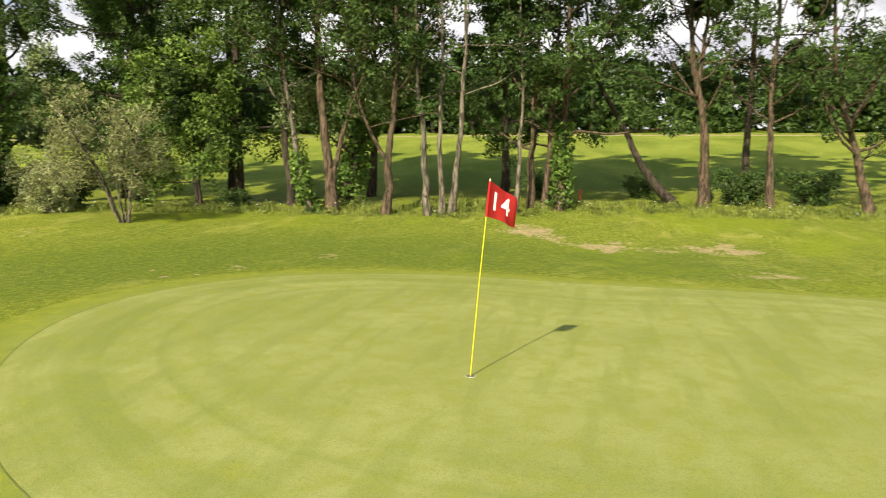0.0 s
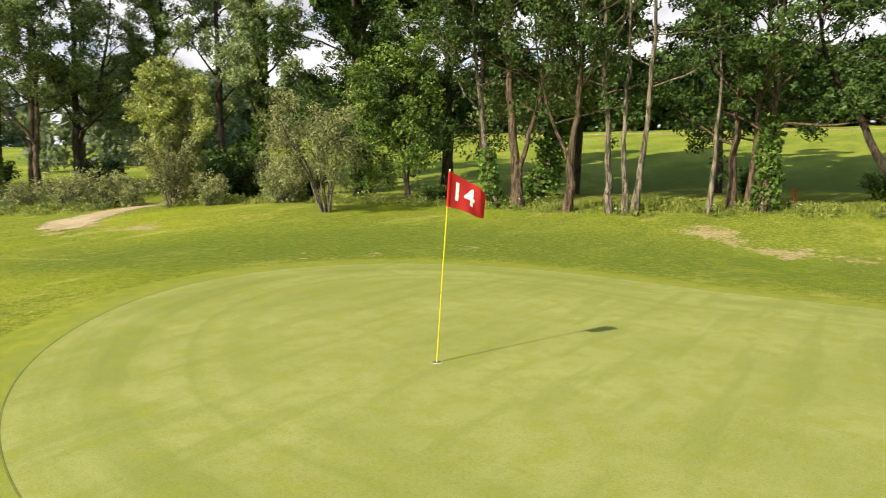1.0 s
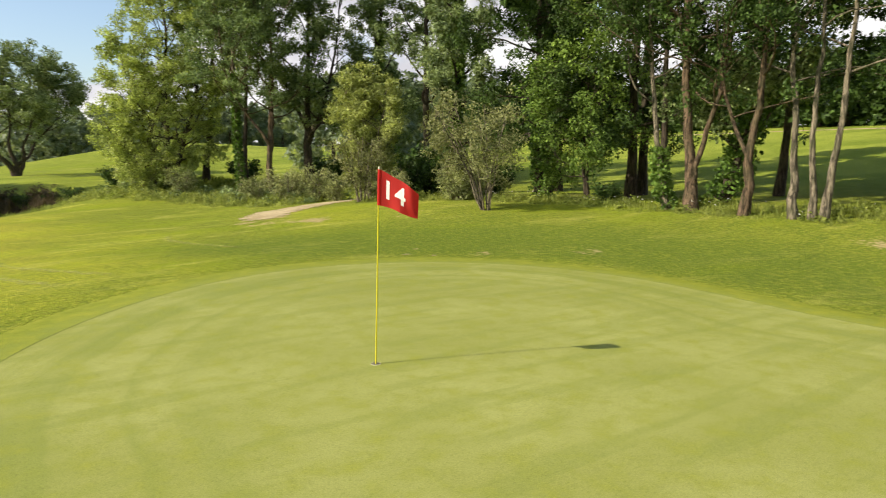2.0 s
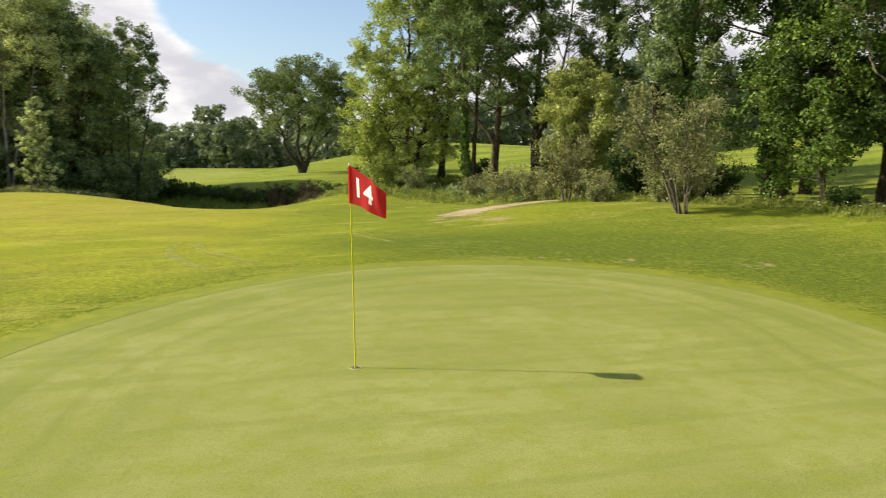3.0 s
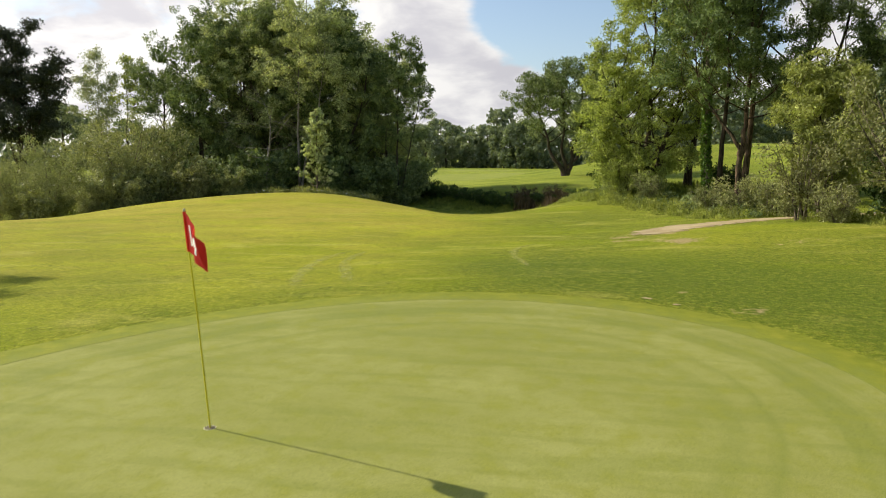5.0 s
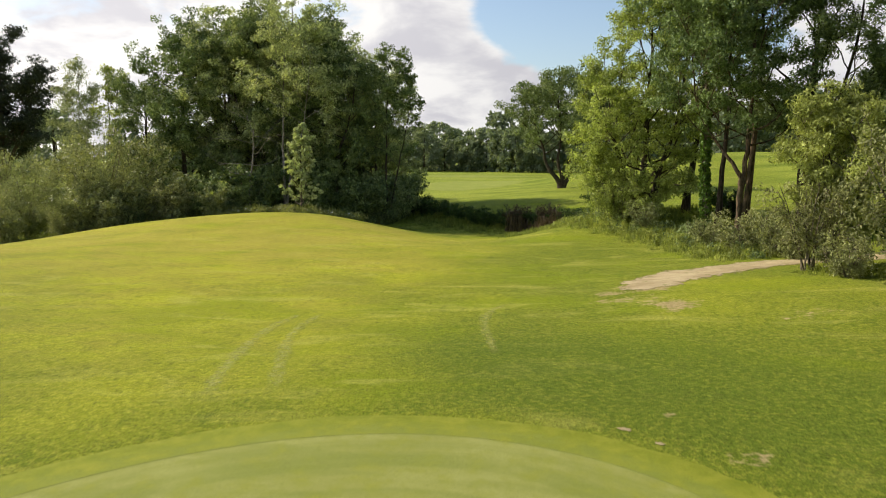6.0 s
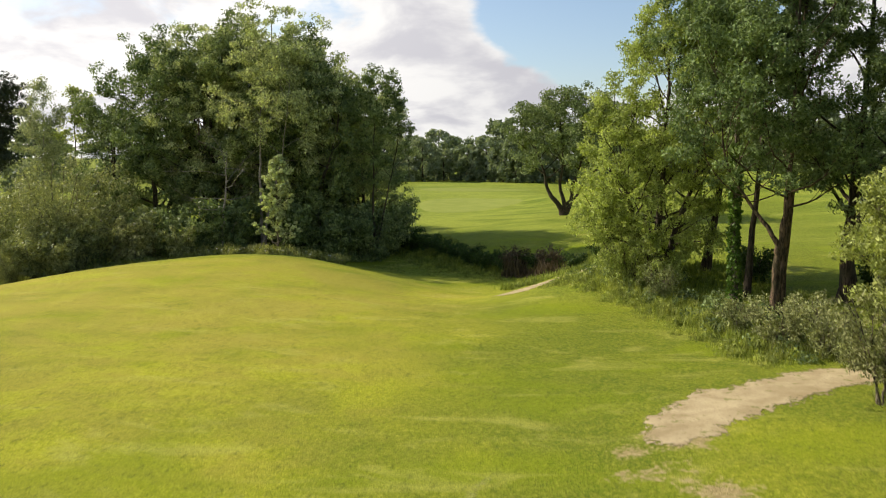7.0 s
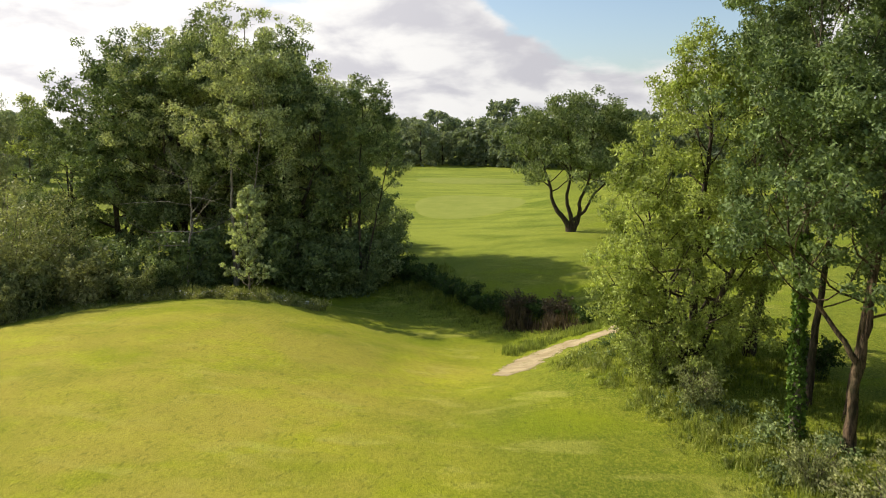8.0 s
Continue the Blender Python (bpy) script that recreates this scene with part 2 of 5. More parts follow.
def leaf_material(name, a, b, through_leaf=0.32, gloss=0.5):
    mat, tree, out = material(name)
    one = wire(tree, "ShaderNodeNewGeometry", 8)
    whole = wire(tree, "ShaderNodeObjectInfo", 5)
    at = spot(tree)
    clump = noise_tex(tree, at, 0.55, 3.0, 0.5)
    pick = math_node(tree, "ADD", math_node(tree, "MULTIPLY", one, 0.6), math_node(tree, "MULTIPLY", ramp(tree, clump, 0.3, 0.7), 0.4))
    colour = mix(tree, pick, rgb(*a), rgb(*b))
    tone = mix(tree, whole, rgb(0.88, 0.92, 0.85), rgb(1.12, 1.08, 1.1))
    colour = mix(tree, 1.0, colour, tone, "MULTIPLY")
    spray = noise_tex(tree, at, 2.4, 3.0, 0.6)
    colour = mix(tree, 1.0, colour, mix(tree, ramp(tree, spray, 0.30, 0.70), rgb(0.55, 0.56, 0.55), rgb(1.35, 1.33, 1.30)), "MULTIPLY")
    face = tree.nodes.new("ShaderNodeBsdfPrincipled")
    tree.links.new(colour, face.inputs["Base Color"])
    face.inputs["Roughness"].default_value, face.inputs["Specular IOR Level"].default_value = gloss, 0.12
    glow = wire(tree, "ShaderNodeBsdfTranslucent", 0, Color=mix(tree, 1.0, colour, rgb(1.35, 1.35, 0.65), "MULTIPLY"))
    both = wire(tree, "ShaderNodeMixShader", 0, i0=through_leaf, i1=face.outputs[0], i2=glow)
    tree.links.new(both, out.inputs[0])
    return mat


def plain_material(name, colour, roughness=0.6, specular=0.4, vary=0.12, scale=8.0):
    mat, tree, out = material(name)
    n = noise_tex(tree, spot(tree), scale, 4.0, 0.6)
    low, high = [c * (1 - vary) for c in colour], [c * (1 + vary) for c in colour]
    finish(tree, out, mix(tree, n, rgb(*low), rgb(*high)), roughness, specular, n, 0.15, 0.01)
    return mat


def cloth_material():
    mat, tree, out = material("red_cloth")
    at = spot(tree)
    weave = noise_tex(tree, at, 160.0, 2.0, 0.6)
    fade = noise_tex(tree, at, 6.0, 3.0, 0.5)
    colour = mix(tree, fade, rgb(0.50, 0.034, 0.030), rgb(0.64, 0.062, 0.052))
    shader = finish(tree, out, colour, 0.7, 0.3, weave, 0.2, 0.002)
    glow = wire(tree, "ShaderNodeBsdfTranslucent", 0, Color=rgb(0.92, 0.10, 0.075))
    both = wire(tree, "ShaderNodeMixShader", 0, i0=0.55, i1=shader.outputs[0], i2=glow)
    tree.links.new(both, out.inputs[0])
    return mat


ROUGH_A, ROUGH_B, ROUGH_C = (0.092, 0.140, 0.012), (0.172, 0.208, 0.019), (0.266, 0.280, 0.036)
DRY_A, DRY_B = (0.310, 0.340, 0.014), (0.500, 0.480, 0.046)
FAIR_A, FAIR_B = (0.135, 0.185, 0.020), (0.262, 0.302, 0.044)
M_GROUND = ground_material()
M_GREEN = turf_material("green_turf", (0.262, 0.277, 0.074), (0.316, 0.327, 0.102), (0.206, 0.236, 0.052), 0.42)
M_FRINGE = turf_material("fringe_turf", (0.208, 0.240, 0.048), (0.264, 0.286, 0.068), (0.158, 0.200, 0.036), 0.4)
M_LAWN = turf_material("mown_lawn", (0.236, 0.274, 0.050), (0.290, 0.315, 0.068), (0.190, 0.235, 0.038), 0.3)
M_TRACK = track_material()
M_SAND = sand_material("bare_soil", False)
M_PATH = sand_material("sandy_path", True)
M_BARK = bark_material("brown_bark", (0.032, 0.024, 0.015), (0.165, 0.114, 0.070))
M_BARK_GREY = bark_material("grey_bark", (0.045, 0.038, 0.026), (0.270, 0.225, 0.155), 0.4)
M_BARK_PALE = bark_material("dead_bark", (0.20, 0.17, 0.14), (0.42, 0.38, 0.33), 0.1)
M_BARK_DARK = bark_material("dark_bark", (0.028, 0.022, 0.016), (0.090, 0.068, 0.048), 0.3)
M_LEAF = leaf_material("alder_leaves", (0.010, 0.022, 0.006), (0.102, 0.172, 0.038), 0.14)
M_LEAF_VIVID = leaf_material("vivid_leaves", (0.034, 0.072, 0.012), (0.270, 0.390, 0.078), 0.22)
M_LEAF_BANK = leaf_material("bank_ash_leaves", (0.044, 0.080, 0.031), (0.315, 0.400, 0.165), 0.22)
M_LEAF_DARK = leaf_material("oak_leaves", (0.048, 0.084, 0.032), (0.350, 0.425, 0.172), 0.20)
M_LEAF_ASH = leaf_material("ash_leaves", (0.165, 0.215, 0.088), (0.660, 0.720, 0.350), 0.26)
M_LEAF_YOUNG = leaf_material("young_leaves", (0.260, 0.310, 0.150), (0.740, 0.790, 0.470), 0.30)
M_LEAF_LIGHT = leaf_material("fresh_leaves", (0.140, 0.182, 0.046), (0.620, 0.680, 0.230), 0.34)
M_LEAF_WILLOW = leaf_material("willow_leaves", (0.180, 0.210, 0.060), (0.530, 0.570, 0.190), 0.24)
M_LEAF_GREY = leaf_material("sallow_leaves", (0.125, 0.145, 0.058), (0.470, 0.500, 0.225), 0.22)
M_LEAF_OLIVE = leaf_material("olive_sallow_leaves", (0.105, 0.118, 0.044), (0.365, 0.380, 0.170), 0.20)
M_LEAF_PALE = leaf_material("birch_leaves", (0.203, 0.234, 0.117), (0.497, 0.531, 0.316), 0.23)
# haze put into the leaf colour: paler, bluer and flatter, for distant crowns
M_LEAF_HAZY = leaf_material("hazy_leaves", (0.130, 0.175, 0.115), (0.260, 0.310, 0.190), 0.36)
M_LEAF_PINE = leaf_material("pine_needles", (0.028, 0.038, 0.024), (0.062, 0.076, 0.040), 0.1)
M_IVY = leaf_material("ivy_leaves", (0.045, 0.090, 0.016), (0.180, 0.285, 0.055), 0.2, 0.4)
M_BLADE = leaf_material("grass_blades", (0.140, 0.190, 0.040), (0.380, 0.420, 0.115), 0.36)
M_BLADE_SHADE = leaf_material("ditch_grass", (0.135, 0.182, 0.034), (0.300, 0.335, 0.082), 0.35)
M_WEED = leaf_material("pale_weeds", (0.175, 0.215, 0.060), (0.420, 0.430, 0.185), 0.35)
M_REED = leaf_material("brown_reeds", (0.055, 0.044, 0.024), (0.135, 0.105, 0.062), 0.15)
M_FLOWER = plain_material("white_umbels", (0.62, 0.62, 0.54), 0.8, 0.2)
M_CLOTH = cloth_material()
M_NUMBER = plain_material("white_number", (0.80, 0.79, 0.74), 0.7, 0.3, 0.08, 30.0)
M_POLE = plain_material("yellow_pole", (0.62, 0.56, 0.02), 0.35, 0.5, 0.06, 20.0)
M_CUP = plain_material("white_cup", (0.56, 0.54, 0.36), 0.4, 0.5, 0.05)
M_CUP_SHADE = plain_material("cup_shade", (0.150, 0.135, 0.085), 0.95, 0.1, 0.4)
M_THATCH = plain_material("cut_thatch", (0.160, 0.180, 0.044), 0.95, 0.1, 0.5, 2.5)
M_STAKE = plain_material("red_stake", (0.42, 0.020, 0.015), 0.5, 0.4, 0.15)


# ---- mesh helpers ----
class Build:
    """Gathers points and faces for one mesh."""

    def __init__(self):
        self.points, self.faces, self.count = [], [], 0

    def add(self, points, faces):
        points = np.asarray(points, float)
        self.points.append(points)
        self.faces += (np.asarray(faces, int) + self.count).tolist()
        self.count += len(points)

    def tube(self, path, radii, sides=8, seed=0, knobbly=0.0):
        path, radii = np.asarray(path, float), np.asarray(radii, float)
        n = len(path)
        along = np.gradient(path, axis=0)
        along /= np.linalg.norm(along, axis=1)[:, None] + 1e-9
        ref = np.array([1.0, 0.13, 0.0]) if abs(along[0][2]) > 0.6 else np.array([0.0, 0.0, 1.0])
        one = np.cross(along, ref)
        one /= np.linalg.norm(one, axis=1)[:, None] + 1e-9
        two = np.cross(along, one)
        turn = np.linspace(0, 2 * np.pi, sides, endpoint=False)
        rr = radii[:, None] * np.ones((1, sides))
        if knobbly:
            rr = rr * (1 + knobbly * np.random.default_rng(seed).uniform(-1, 1, rr.shape))
        ring = path[:, None] + rr[..., None] * (np.cos(turn)[None, :, None] * one[:, None] + np.sin(turn)[None, :, None] * two[:, None])
        k = np.arange((n - 1) * sides)
        a, b = k // sides, k % sides
        c = (b + 1) % sides
        quads = np.stack([a * sides + b, a * sides + c, (a + 1) * sides + c, (a + 1) * sides + b], 1)
        self.add(ring.reshape(-1, 3), quads)

    def mesh(self, name, mat, smooth=True):
        data = bpy.data.meshes.new(name)
        points = np.concatenate(self.points) if self.points else np.zeros((0, 3))
        data.from_pydata(points.tolist(), [], self.faces)
        if smooth:
            data.polygons.foreach_set("use_smooth", [True] * len(data.polygons))
        data.materials.append(mat)
        data.update()
        return data


def part(name, shape, mat, parent, label="", smooth=True):
    ob = new(name, shape.mesh(name, mat, smooth))
    ob.parent = parent
    if label:
        ob["label"] = label
    return ob


def thing(name, place, label, category, group="", turn=0.0):
    ob = new(name)
    ob.empty_display_size = 0.2
    ob.matrix_world = pose(*place, 0, 0, turn)
    return tagged(ob, label, category, group)


# ---- the lie of the land ----
HILLS = [(0, 0, 9, 0.28), (0.5, 7, 3.4, 0.17), (7.5, -2, 3, 0.07), (14.3, -1.2, 2, -0.08), (14, -6, 8, -0.48), (20, 2, 7, 0.92),
         (12, 18, 6, 0.58), (6, 22, 6, -0.26), (-5, 18, 10, -0.26), (-12, 34, 10, -0.23), (-19.71, 45.63, 7.63, 0.97),
         (-42.8, 46.2, 17.18, -1.62), (0, 45, 4.5, -1.27), (-7, 54, 6, -1.6), (8, 44, 5, 0.73), (10, 35, 7, -0.5),
         (3, 52, 5, -0.89), (-12, 66, 9, -0.77), (4, 80, 12, 0.8), (-15, 95, 20, -1.1), (20, 45, 12, 0.9), (-20, -5, 16, -0.49),
         (4, -22, 14, 0.13), (24, -16, 10, 0.31), (-41.22, 48.21, 13.37, -1.43), (14, 1, 5, -0.34), (26, 112, 15, 4.3),
         (-28.9, 43.57, 4.26, 0.39), (-13.15, 50.25, 3.53, 0.3), (-12.66, 59.2, 3.5, -0.59),
         (-3.74, 40.41, 3.51, -0.35), (-1.25, 35.31, 3, -0.29)]


def soft_rise(v, k):
    return k * np.log1p(np.exp(np.clip(v / k, -40, 40)))


def land(x, y):
    x, y = np.asarray(x, float), np.asarray(y, float)
    z = 10 * np.tanh(0.125 * soft_rise(x - 24, 4.0) / 10)
    z = z - 0.012 * soft_rise(y - 95, 8.0) / (1 + np.maximum(0, y - 95) / 300)
    for cx, cy, r, high in HILLS:
        z = z + high * np.exp(-((x - cx) ** 2 + (y - cy) ** 2) / (2 * r * r))
    return z


def ground_z(x, y):
    return float(land(x, y))


GREEN_AT = (1.6, -1.0)


def green_rim(a):
    """How far the green reaches from its middle, by the angle."""
    return (6.78 - 0.26 * np.cos(a) - 0.7 * np.sin(a) - 1.25 * np.cos(2 * a) + 0.33 * np.sin(2 * a)
            - 0.23 * np.cos(3 * a) + 0.24 * np.sin(3 * a) - 0.04 * np.cos(4 * a))


def bump_at(x, y, spots):
    return sum(h * np.exp(-((x - cx) ** 2 + (y - cy) ** 2) / (2 * r * r)) for cx, cy, r, h in spots)


def step(v, lo, hi):
    u = np.clip((v - lo) / (hi - lo), 0, 1)
    return u * u * (3 - 2 * u)


def build_ground():
    n = 236
    u = np.linspace(-1, 1, n)
    reach = 9.4 * np.sinh(5.75 * u)
    x, y = np.meshgrid(reach + 4, reach + 16)
    z = land(x, y)
    away = np.hypot(x - GREEN_AT[0], y - GREEN_AT[1]) - green_rim(np.arctan2(y - GREEN_AT[1], x - GREEN_AT[0]))
    z = z - 0.03 * step(-away, -1.0, 0.0)
    k = np.arange((n - 1) * (n - 1))
    a, b = k // (n - 1), k % (n - 1)
    shape = Build()
    shape.add(np.stack([x, y, z], -1).reshape(-1, 3), np.stack([a * n + b, a * n + b + 1, (a + 1) * n + b + 1, (a + 1) * n + b], 1))
    data = shape.mesh("ground", M_GROUND)
    dry = (0.10 + 0.54 * step(-x, -5, 4) + 0.06 * step(y, 19, 32)) * step(10.5 - x, 0, 4) * step(y, -4, 12) * step(60 - y, 0, 20) + bump_at(x, y, [(12, 0, 4, 0.1), (11, 17, 3, 0.25), (13, -5, 4, 0.1), (7, 17, 3, 0.15)])
    sand = bump_at(x, y, [(15.3, 0.7, 0.9, 0.8), (13.4, -1.7, 1.0, 0.75), (13.6, -5.2, 1.2, 0.7), (9.2, -5.2, 1.0, 0.7), (8.8, 5.3, 0.7, 0.5),
                          (9.7, 14.2, 0.9, 0.55), (7.1, 16.0, 0.7, 0.7), (5.6, 17.6, 1.1, 0.52), (7.0, 19.6, 0.9, 0.62), (1.0, 42.9, 0.8, 0.5), (4.9, 7.1, 0.28, 0.5), (6.4, 6.35, 0.3, 0.62), (3.3, 7.2, 0.28, 0.45), (5.65, 7.55, 0.25, 0.45)])
    # the next hole's fairway to the north, and the field on the hillside to the east
    fair = step(y, 62, 70) * step(14 - np.abs(x + 8 + 0.10 * (y - 70)), -3, 3) + 0.85 * step(x, 24, 34) + 0.35 * step(x + 0.4 * (y - 60), 12, 24) * step(y, 30, 50)
    # the well-watered swathe beyond the collar, north and east of the green
    lush = step(away, 0.4, 2.0) * step(8.5 - away, 0, 3.5) * step(x + 0.5 * y, 3.5, 8) * step(y, -9, -4)
    parched = step(y, 17, 28) * step(52 - y, 0, 8) * step(4 - x, 0, 10)
    for name, values in (("dry", dry), ("sand", sand), ("fair", np.clip(fair, 0, 1)), ("lush", lush), ("parched", parched)):
        layer = data.attributes.new(name, "FLOAT", "POINT")
        layer.data.foreach_set("value", values.ravel().astype(np.float32))
    ob = new("ground", data)
    tagged(ob, "rolling golf course grass with dry yellow patches and bare soil", "ground", kind="structure")


def ring_sheet(name, inner, outer, rows, lift, mat, label, category, around=180):
    """A sheet between two distances from the green's rim, laid on the land."""
    a = np.linspace(0, 2 * np.pi, around, endpoint=False)
    rim = green_rim(a)
    points = []
    for i in range(rows + 1):
        f = i / rows
        f = f if inner is None else (0, 0.002, 0.012, 0.05)[i] if i < 4 else f
        r = rim * f if inner is None else rim + inner + (outer - inner) * f
        px, py = GREEN_AT[0] + r * np.cos(a), GREEN_AT[1] + r * np.sin(a)
        points.append(np.stack([px, py, land(px, py) + lift(f)], -1))
    k = np.arange(rows * around)
    i, j = k // around, k % around
    l = (j + 1) % around
    shape = Build()
    shape.add(np.concatenate(points), np.stack([i * around + j, (i + 1) * around + j, (i + 1) * around + l, i * around + l], 1))
    data = shape.mesh(name, mat)
    f = np.repeat(np.linspace(0, 1, rows + 1), around)
    rims = np.tile(rim, rows + 1)
    for layer_name, values in (("rim", rims * (1 - f) if inner is None else 0 * f), ("outer", 0 * f if inner is None else f)):
        layer = data.attributes.new(layer_name, "FLOAT", "POINT")
        layer.data.foreach_set("value", values.astype(np.float32))
    return tagged(new(name, data), label, category, kind="structure")


def ribbon(name, line, widths, seed, label, mat=None, category="path", lift=0.022, rough_edge=0.16):
    """A worn path with an uneven edge, laid along a line."""
    rng = np.random.default_rng(seed)
    line, widths = np.asarray(line, float), np.asarray(widths, float)
    far = np.r_[0, np.cumsum(np.linalg.norm(np.diff(line, axis=0), axis=1))]
    s = np.arange(0, far[-1], 0.22)
    mid = np.stack([np.interp(s, far, line[:, 0]), np.interp(s, far, line[:, 1])], 1)
    for _ in range(12):
        mid[1:-1] = (mid[:-2] + 2 * mid[1:-1] + mid[2:]) / 4
    w = np.interp(s, far, widths)
    way = np.gradient(mid, axis=0)
    way /= np.linalg.norm(way, axis=1)[:, None]
    side = np.stack([-way[:, 1], way[:, 0]], 1)
    cols, points = 13, []
    rough = [np.convolve(rng.normal(0, rough_edge, len(s) + 4), np.ones(3) / 3, "same")[2:-2] for _ in range(2)]
    for c in range(cols):
        f = c / (cols - 1) * 2 - 1
        edge = w / 2 + (rough[0] if f < 0 else rough[1])
        p = mid + side * (f * edge)[:, None]
        points.append(np.column_stack([p, land(p[:, 0], p[:, 1]) + lift * (1 - abs(f) ** 4 * 1.7)]))
    grid = np.stack(points, 1)
    n = len(s)
    k = np.arange((n - 1) * (cols - 1))
    i, j = k // (cols - 1), k % (cols - 1)
    shape = Build()
    shape.add(grid.reshape(-1, 3), np.stack([i * cols + j + 1, i * cols + j, (i + 1) * cols + j, (i + 1) * cols + j + 1], 1))
    data = shape.mesh(name, mat or M_PATH)
    inward = np.minimum(1 - np.abs(np.linspace(-1, 1, cols))[None, :], np.minimum(s, s[-1] - s)[:, None] / 1.2)
    layer = data.attributes.new("inward", "FLOAT", "POINT")
    layer.data.foreach_set("value", inward.ravel().astype(np.float32))
    tagged(new(name, data), label, category, kind="structure")


build_ground()
ring_sheet("putting_green", None, 0, 40, lambda f: 0.006, M_GREEN, "closely mown pale putting green with faint mowing bands", "green")
ring_sheet("green_fringe", -0.012, 1.0, 14, lambda f: 0.0062 if f == 0 else 0.0082 - 0.028 * f ** 3, M_FRINGE, "mown grass collar around the putting green", "fringe")
ring_sheet("cut_edge", -0.016, 0.004, 4, lambda f: 0.0068 + 0.0022 * f, M_THATCH, "thin dark cut edge around the putting green", "edge")
ribbon("path", [(6.0, 18.4), (6.7, 19.8), (8.0, 21.6), (10.6, 23.6), (13.4, 25.0), (17, 26.2), (21, 27.5)], [1.0, 2.4, 2.8, 2.6, 2.2, 2.0, 1.8], 3,
       "worn sandy footpath leading into the trees", rough_edge=0.20)
ribbon("path", [(0.2, 41.4), (1.2, 43.0), (1.7, 44.8), (3.0, 46.2), (4.8, 46.5), (6.4, 47.4), (8, 49.6)], [0.9, 2.6, 3.0, 2.7, 2.3, 1.9, 1.4], 5, "narrow sandy footpath climbing the ditch bank", rough_edge=0.34)

for line, wide in (([(-1.9, 7.2), (-2.35, 8.4), (-2.85, 10.3), (-3.2, 12.0), (-3.38, 13.6), (-3.2, 15.6)], 0.5), ([(-0.9, 7.6), (-1.3, 8.8), (-1.95, 10.8), (-2.45, 12.4), (-2.7, 13.9), (-2.6, 15.8)], 0.45),
                   ([(2.7, 10.6), (2.35, 12.2), (2.0, 14.4), (2.0, 16.0), (2.7, 17.4)], 0.4)):
    ribbon("wheel_track", line, [wide * 0.5] + [wide] * (len(line) - 2) + [wide * 0.5], len(line), "pale flattened wheel track in the mown grass", M_TRACK, "wheel track", 0.010, 0.05)


def bare_patch(cx, cy, rx, ry, seed, lift=0.016):
    """A small scrape of bare soil with a ragged edge."""
    rng = np.random.default_rng(seed)
    a = np.linspace(0, 2 * np.pi, 28, endpoint=False)
    edge = 1 + 0.22 * np.sin(2 * a + seed) + 0.16 * np.sin(5 * a + 2 * seed) + rng.uniform(-0.1, 0.1, 28)
    pts = []
    for f in (0.05, 0.5, 0.85, 1.0):
        px, py = cx + rx * f * edge * np.cos(a), cy + ry * f * edge * np.sin(a)
        pts.append(np.stack([px, py, land(px, py) + lift - 0.006 * f ** 6], -1))
    k = np.arange(3 * 28)
    i, j = k // 28, k % 28
    shape = Build()
    shape.add(np.concatenate(pts), np.stack([i * 28 + j, (i + 1) * 28 + j, (i + 1) * 28 + (j + 1) % 28, i * 28 + (j + 1) % 28], 1))
    tagged(new("bare_patch", shape.mesh("bare_patch", M_SAND)), "small scrape of bare pale soil in the grass", "bare patch", kind="structure")


for n, (x, y, rx, ry) in enumerate([(4.86, 6.85, 0.09, 0.06), (5.3, 6.4, 0.07, 0.04)]):
    bare_patch(x, y, rx, ry, 3 + n)
ribbon("track", [(70, -30), (74, 0), (73, 30), (70, 60), (66, 90)], [1.6, 2.0, 2.2, 2.2, 1.8], 6, "pale gravel track across the far field")


def lawn(name, cx, cy, rx, ry, turn, label):
    """A closely mown oval on the far fairway."""
    a = np.linspace(0, 2 * np.pi, 72, endpoint=False)
    shape = Build()
    pts = []
    for f in np.linspace(0.02, 1, 9):
        r = f * (1 + 0.08 * np.sin(3 * a + 1))
        px, py = rx * r * np.cos(a), ry * r * np.sin(a)
        x, y = cx + px * np.cos(turn) - py * np.sin(turn), cy + px * np.sin(turn) + py * np.cos(turn)
        pts.append(np.stack([x, y, land(x, y) + 0.10 - 0.14 * f ** 8], -1))
    k = np.arange(8 * 72)
    i, j = k // 72, k % 72
    shape.add(np.concatenate(pts), np.stack([i * 72 + j, (i + 1) * 72 + j, (i + 1) * 72 + (j + 1) % 72, i * 72 + (j + 1) % 72], 1))
    tagged(new(name, shape.mesh(name, M_LAWN)), label, "lawn", kind="structure")


lawn("far_lawn", -10.5, 112, 8.5, 15, 0.12, "pale closely mown oval on the far fairway")
lawn("far_lawn", -16, 160, 13, 10, 0.1, "pale closely mown strip at the end of the fairway")


# ---- trees ----
def bend(points, n, rng, wobble):
    """A smooth line through a few points, a little crooked."""
    points = np.asarray(points, float)
    t = np.linspace(0, len(points) - 1, n)
    out = np.stack([np.interp(t, range(len(points)), points[:, c]) for c in range(3)], 1)
    for _ in range(max(2, n // 6)):
        out[1:-1] = (out[:-2] + 2 * out[1:-1] + out[2:]) / 4
    shake = np.cumsum(rng.normal(0, wobble, (n, 3)), 0)
    shake -= np.linspace(0, 1, n)[:, None] * shake[-1] * 0.5
    shake[:, 2] *= 0.2
    return out + shake - shake[0]


def grow(rng, start, way, length, n=6, up=0.10, wobble=0.16):
    out, way = [np.array(start, float)], np.array(way, float)
    for _ in range(n):
        way = way + rng.normal(0, wobble, 3) + (0, 0, up)
        way /= np.linalg.norm(way)
        out.append(out[-1] + way * length / n)
    return np.array(out)


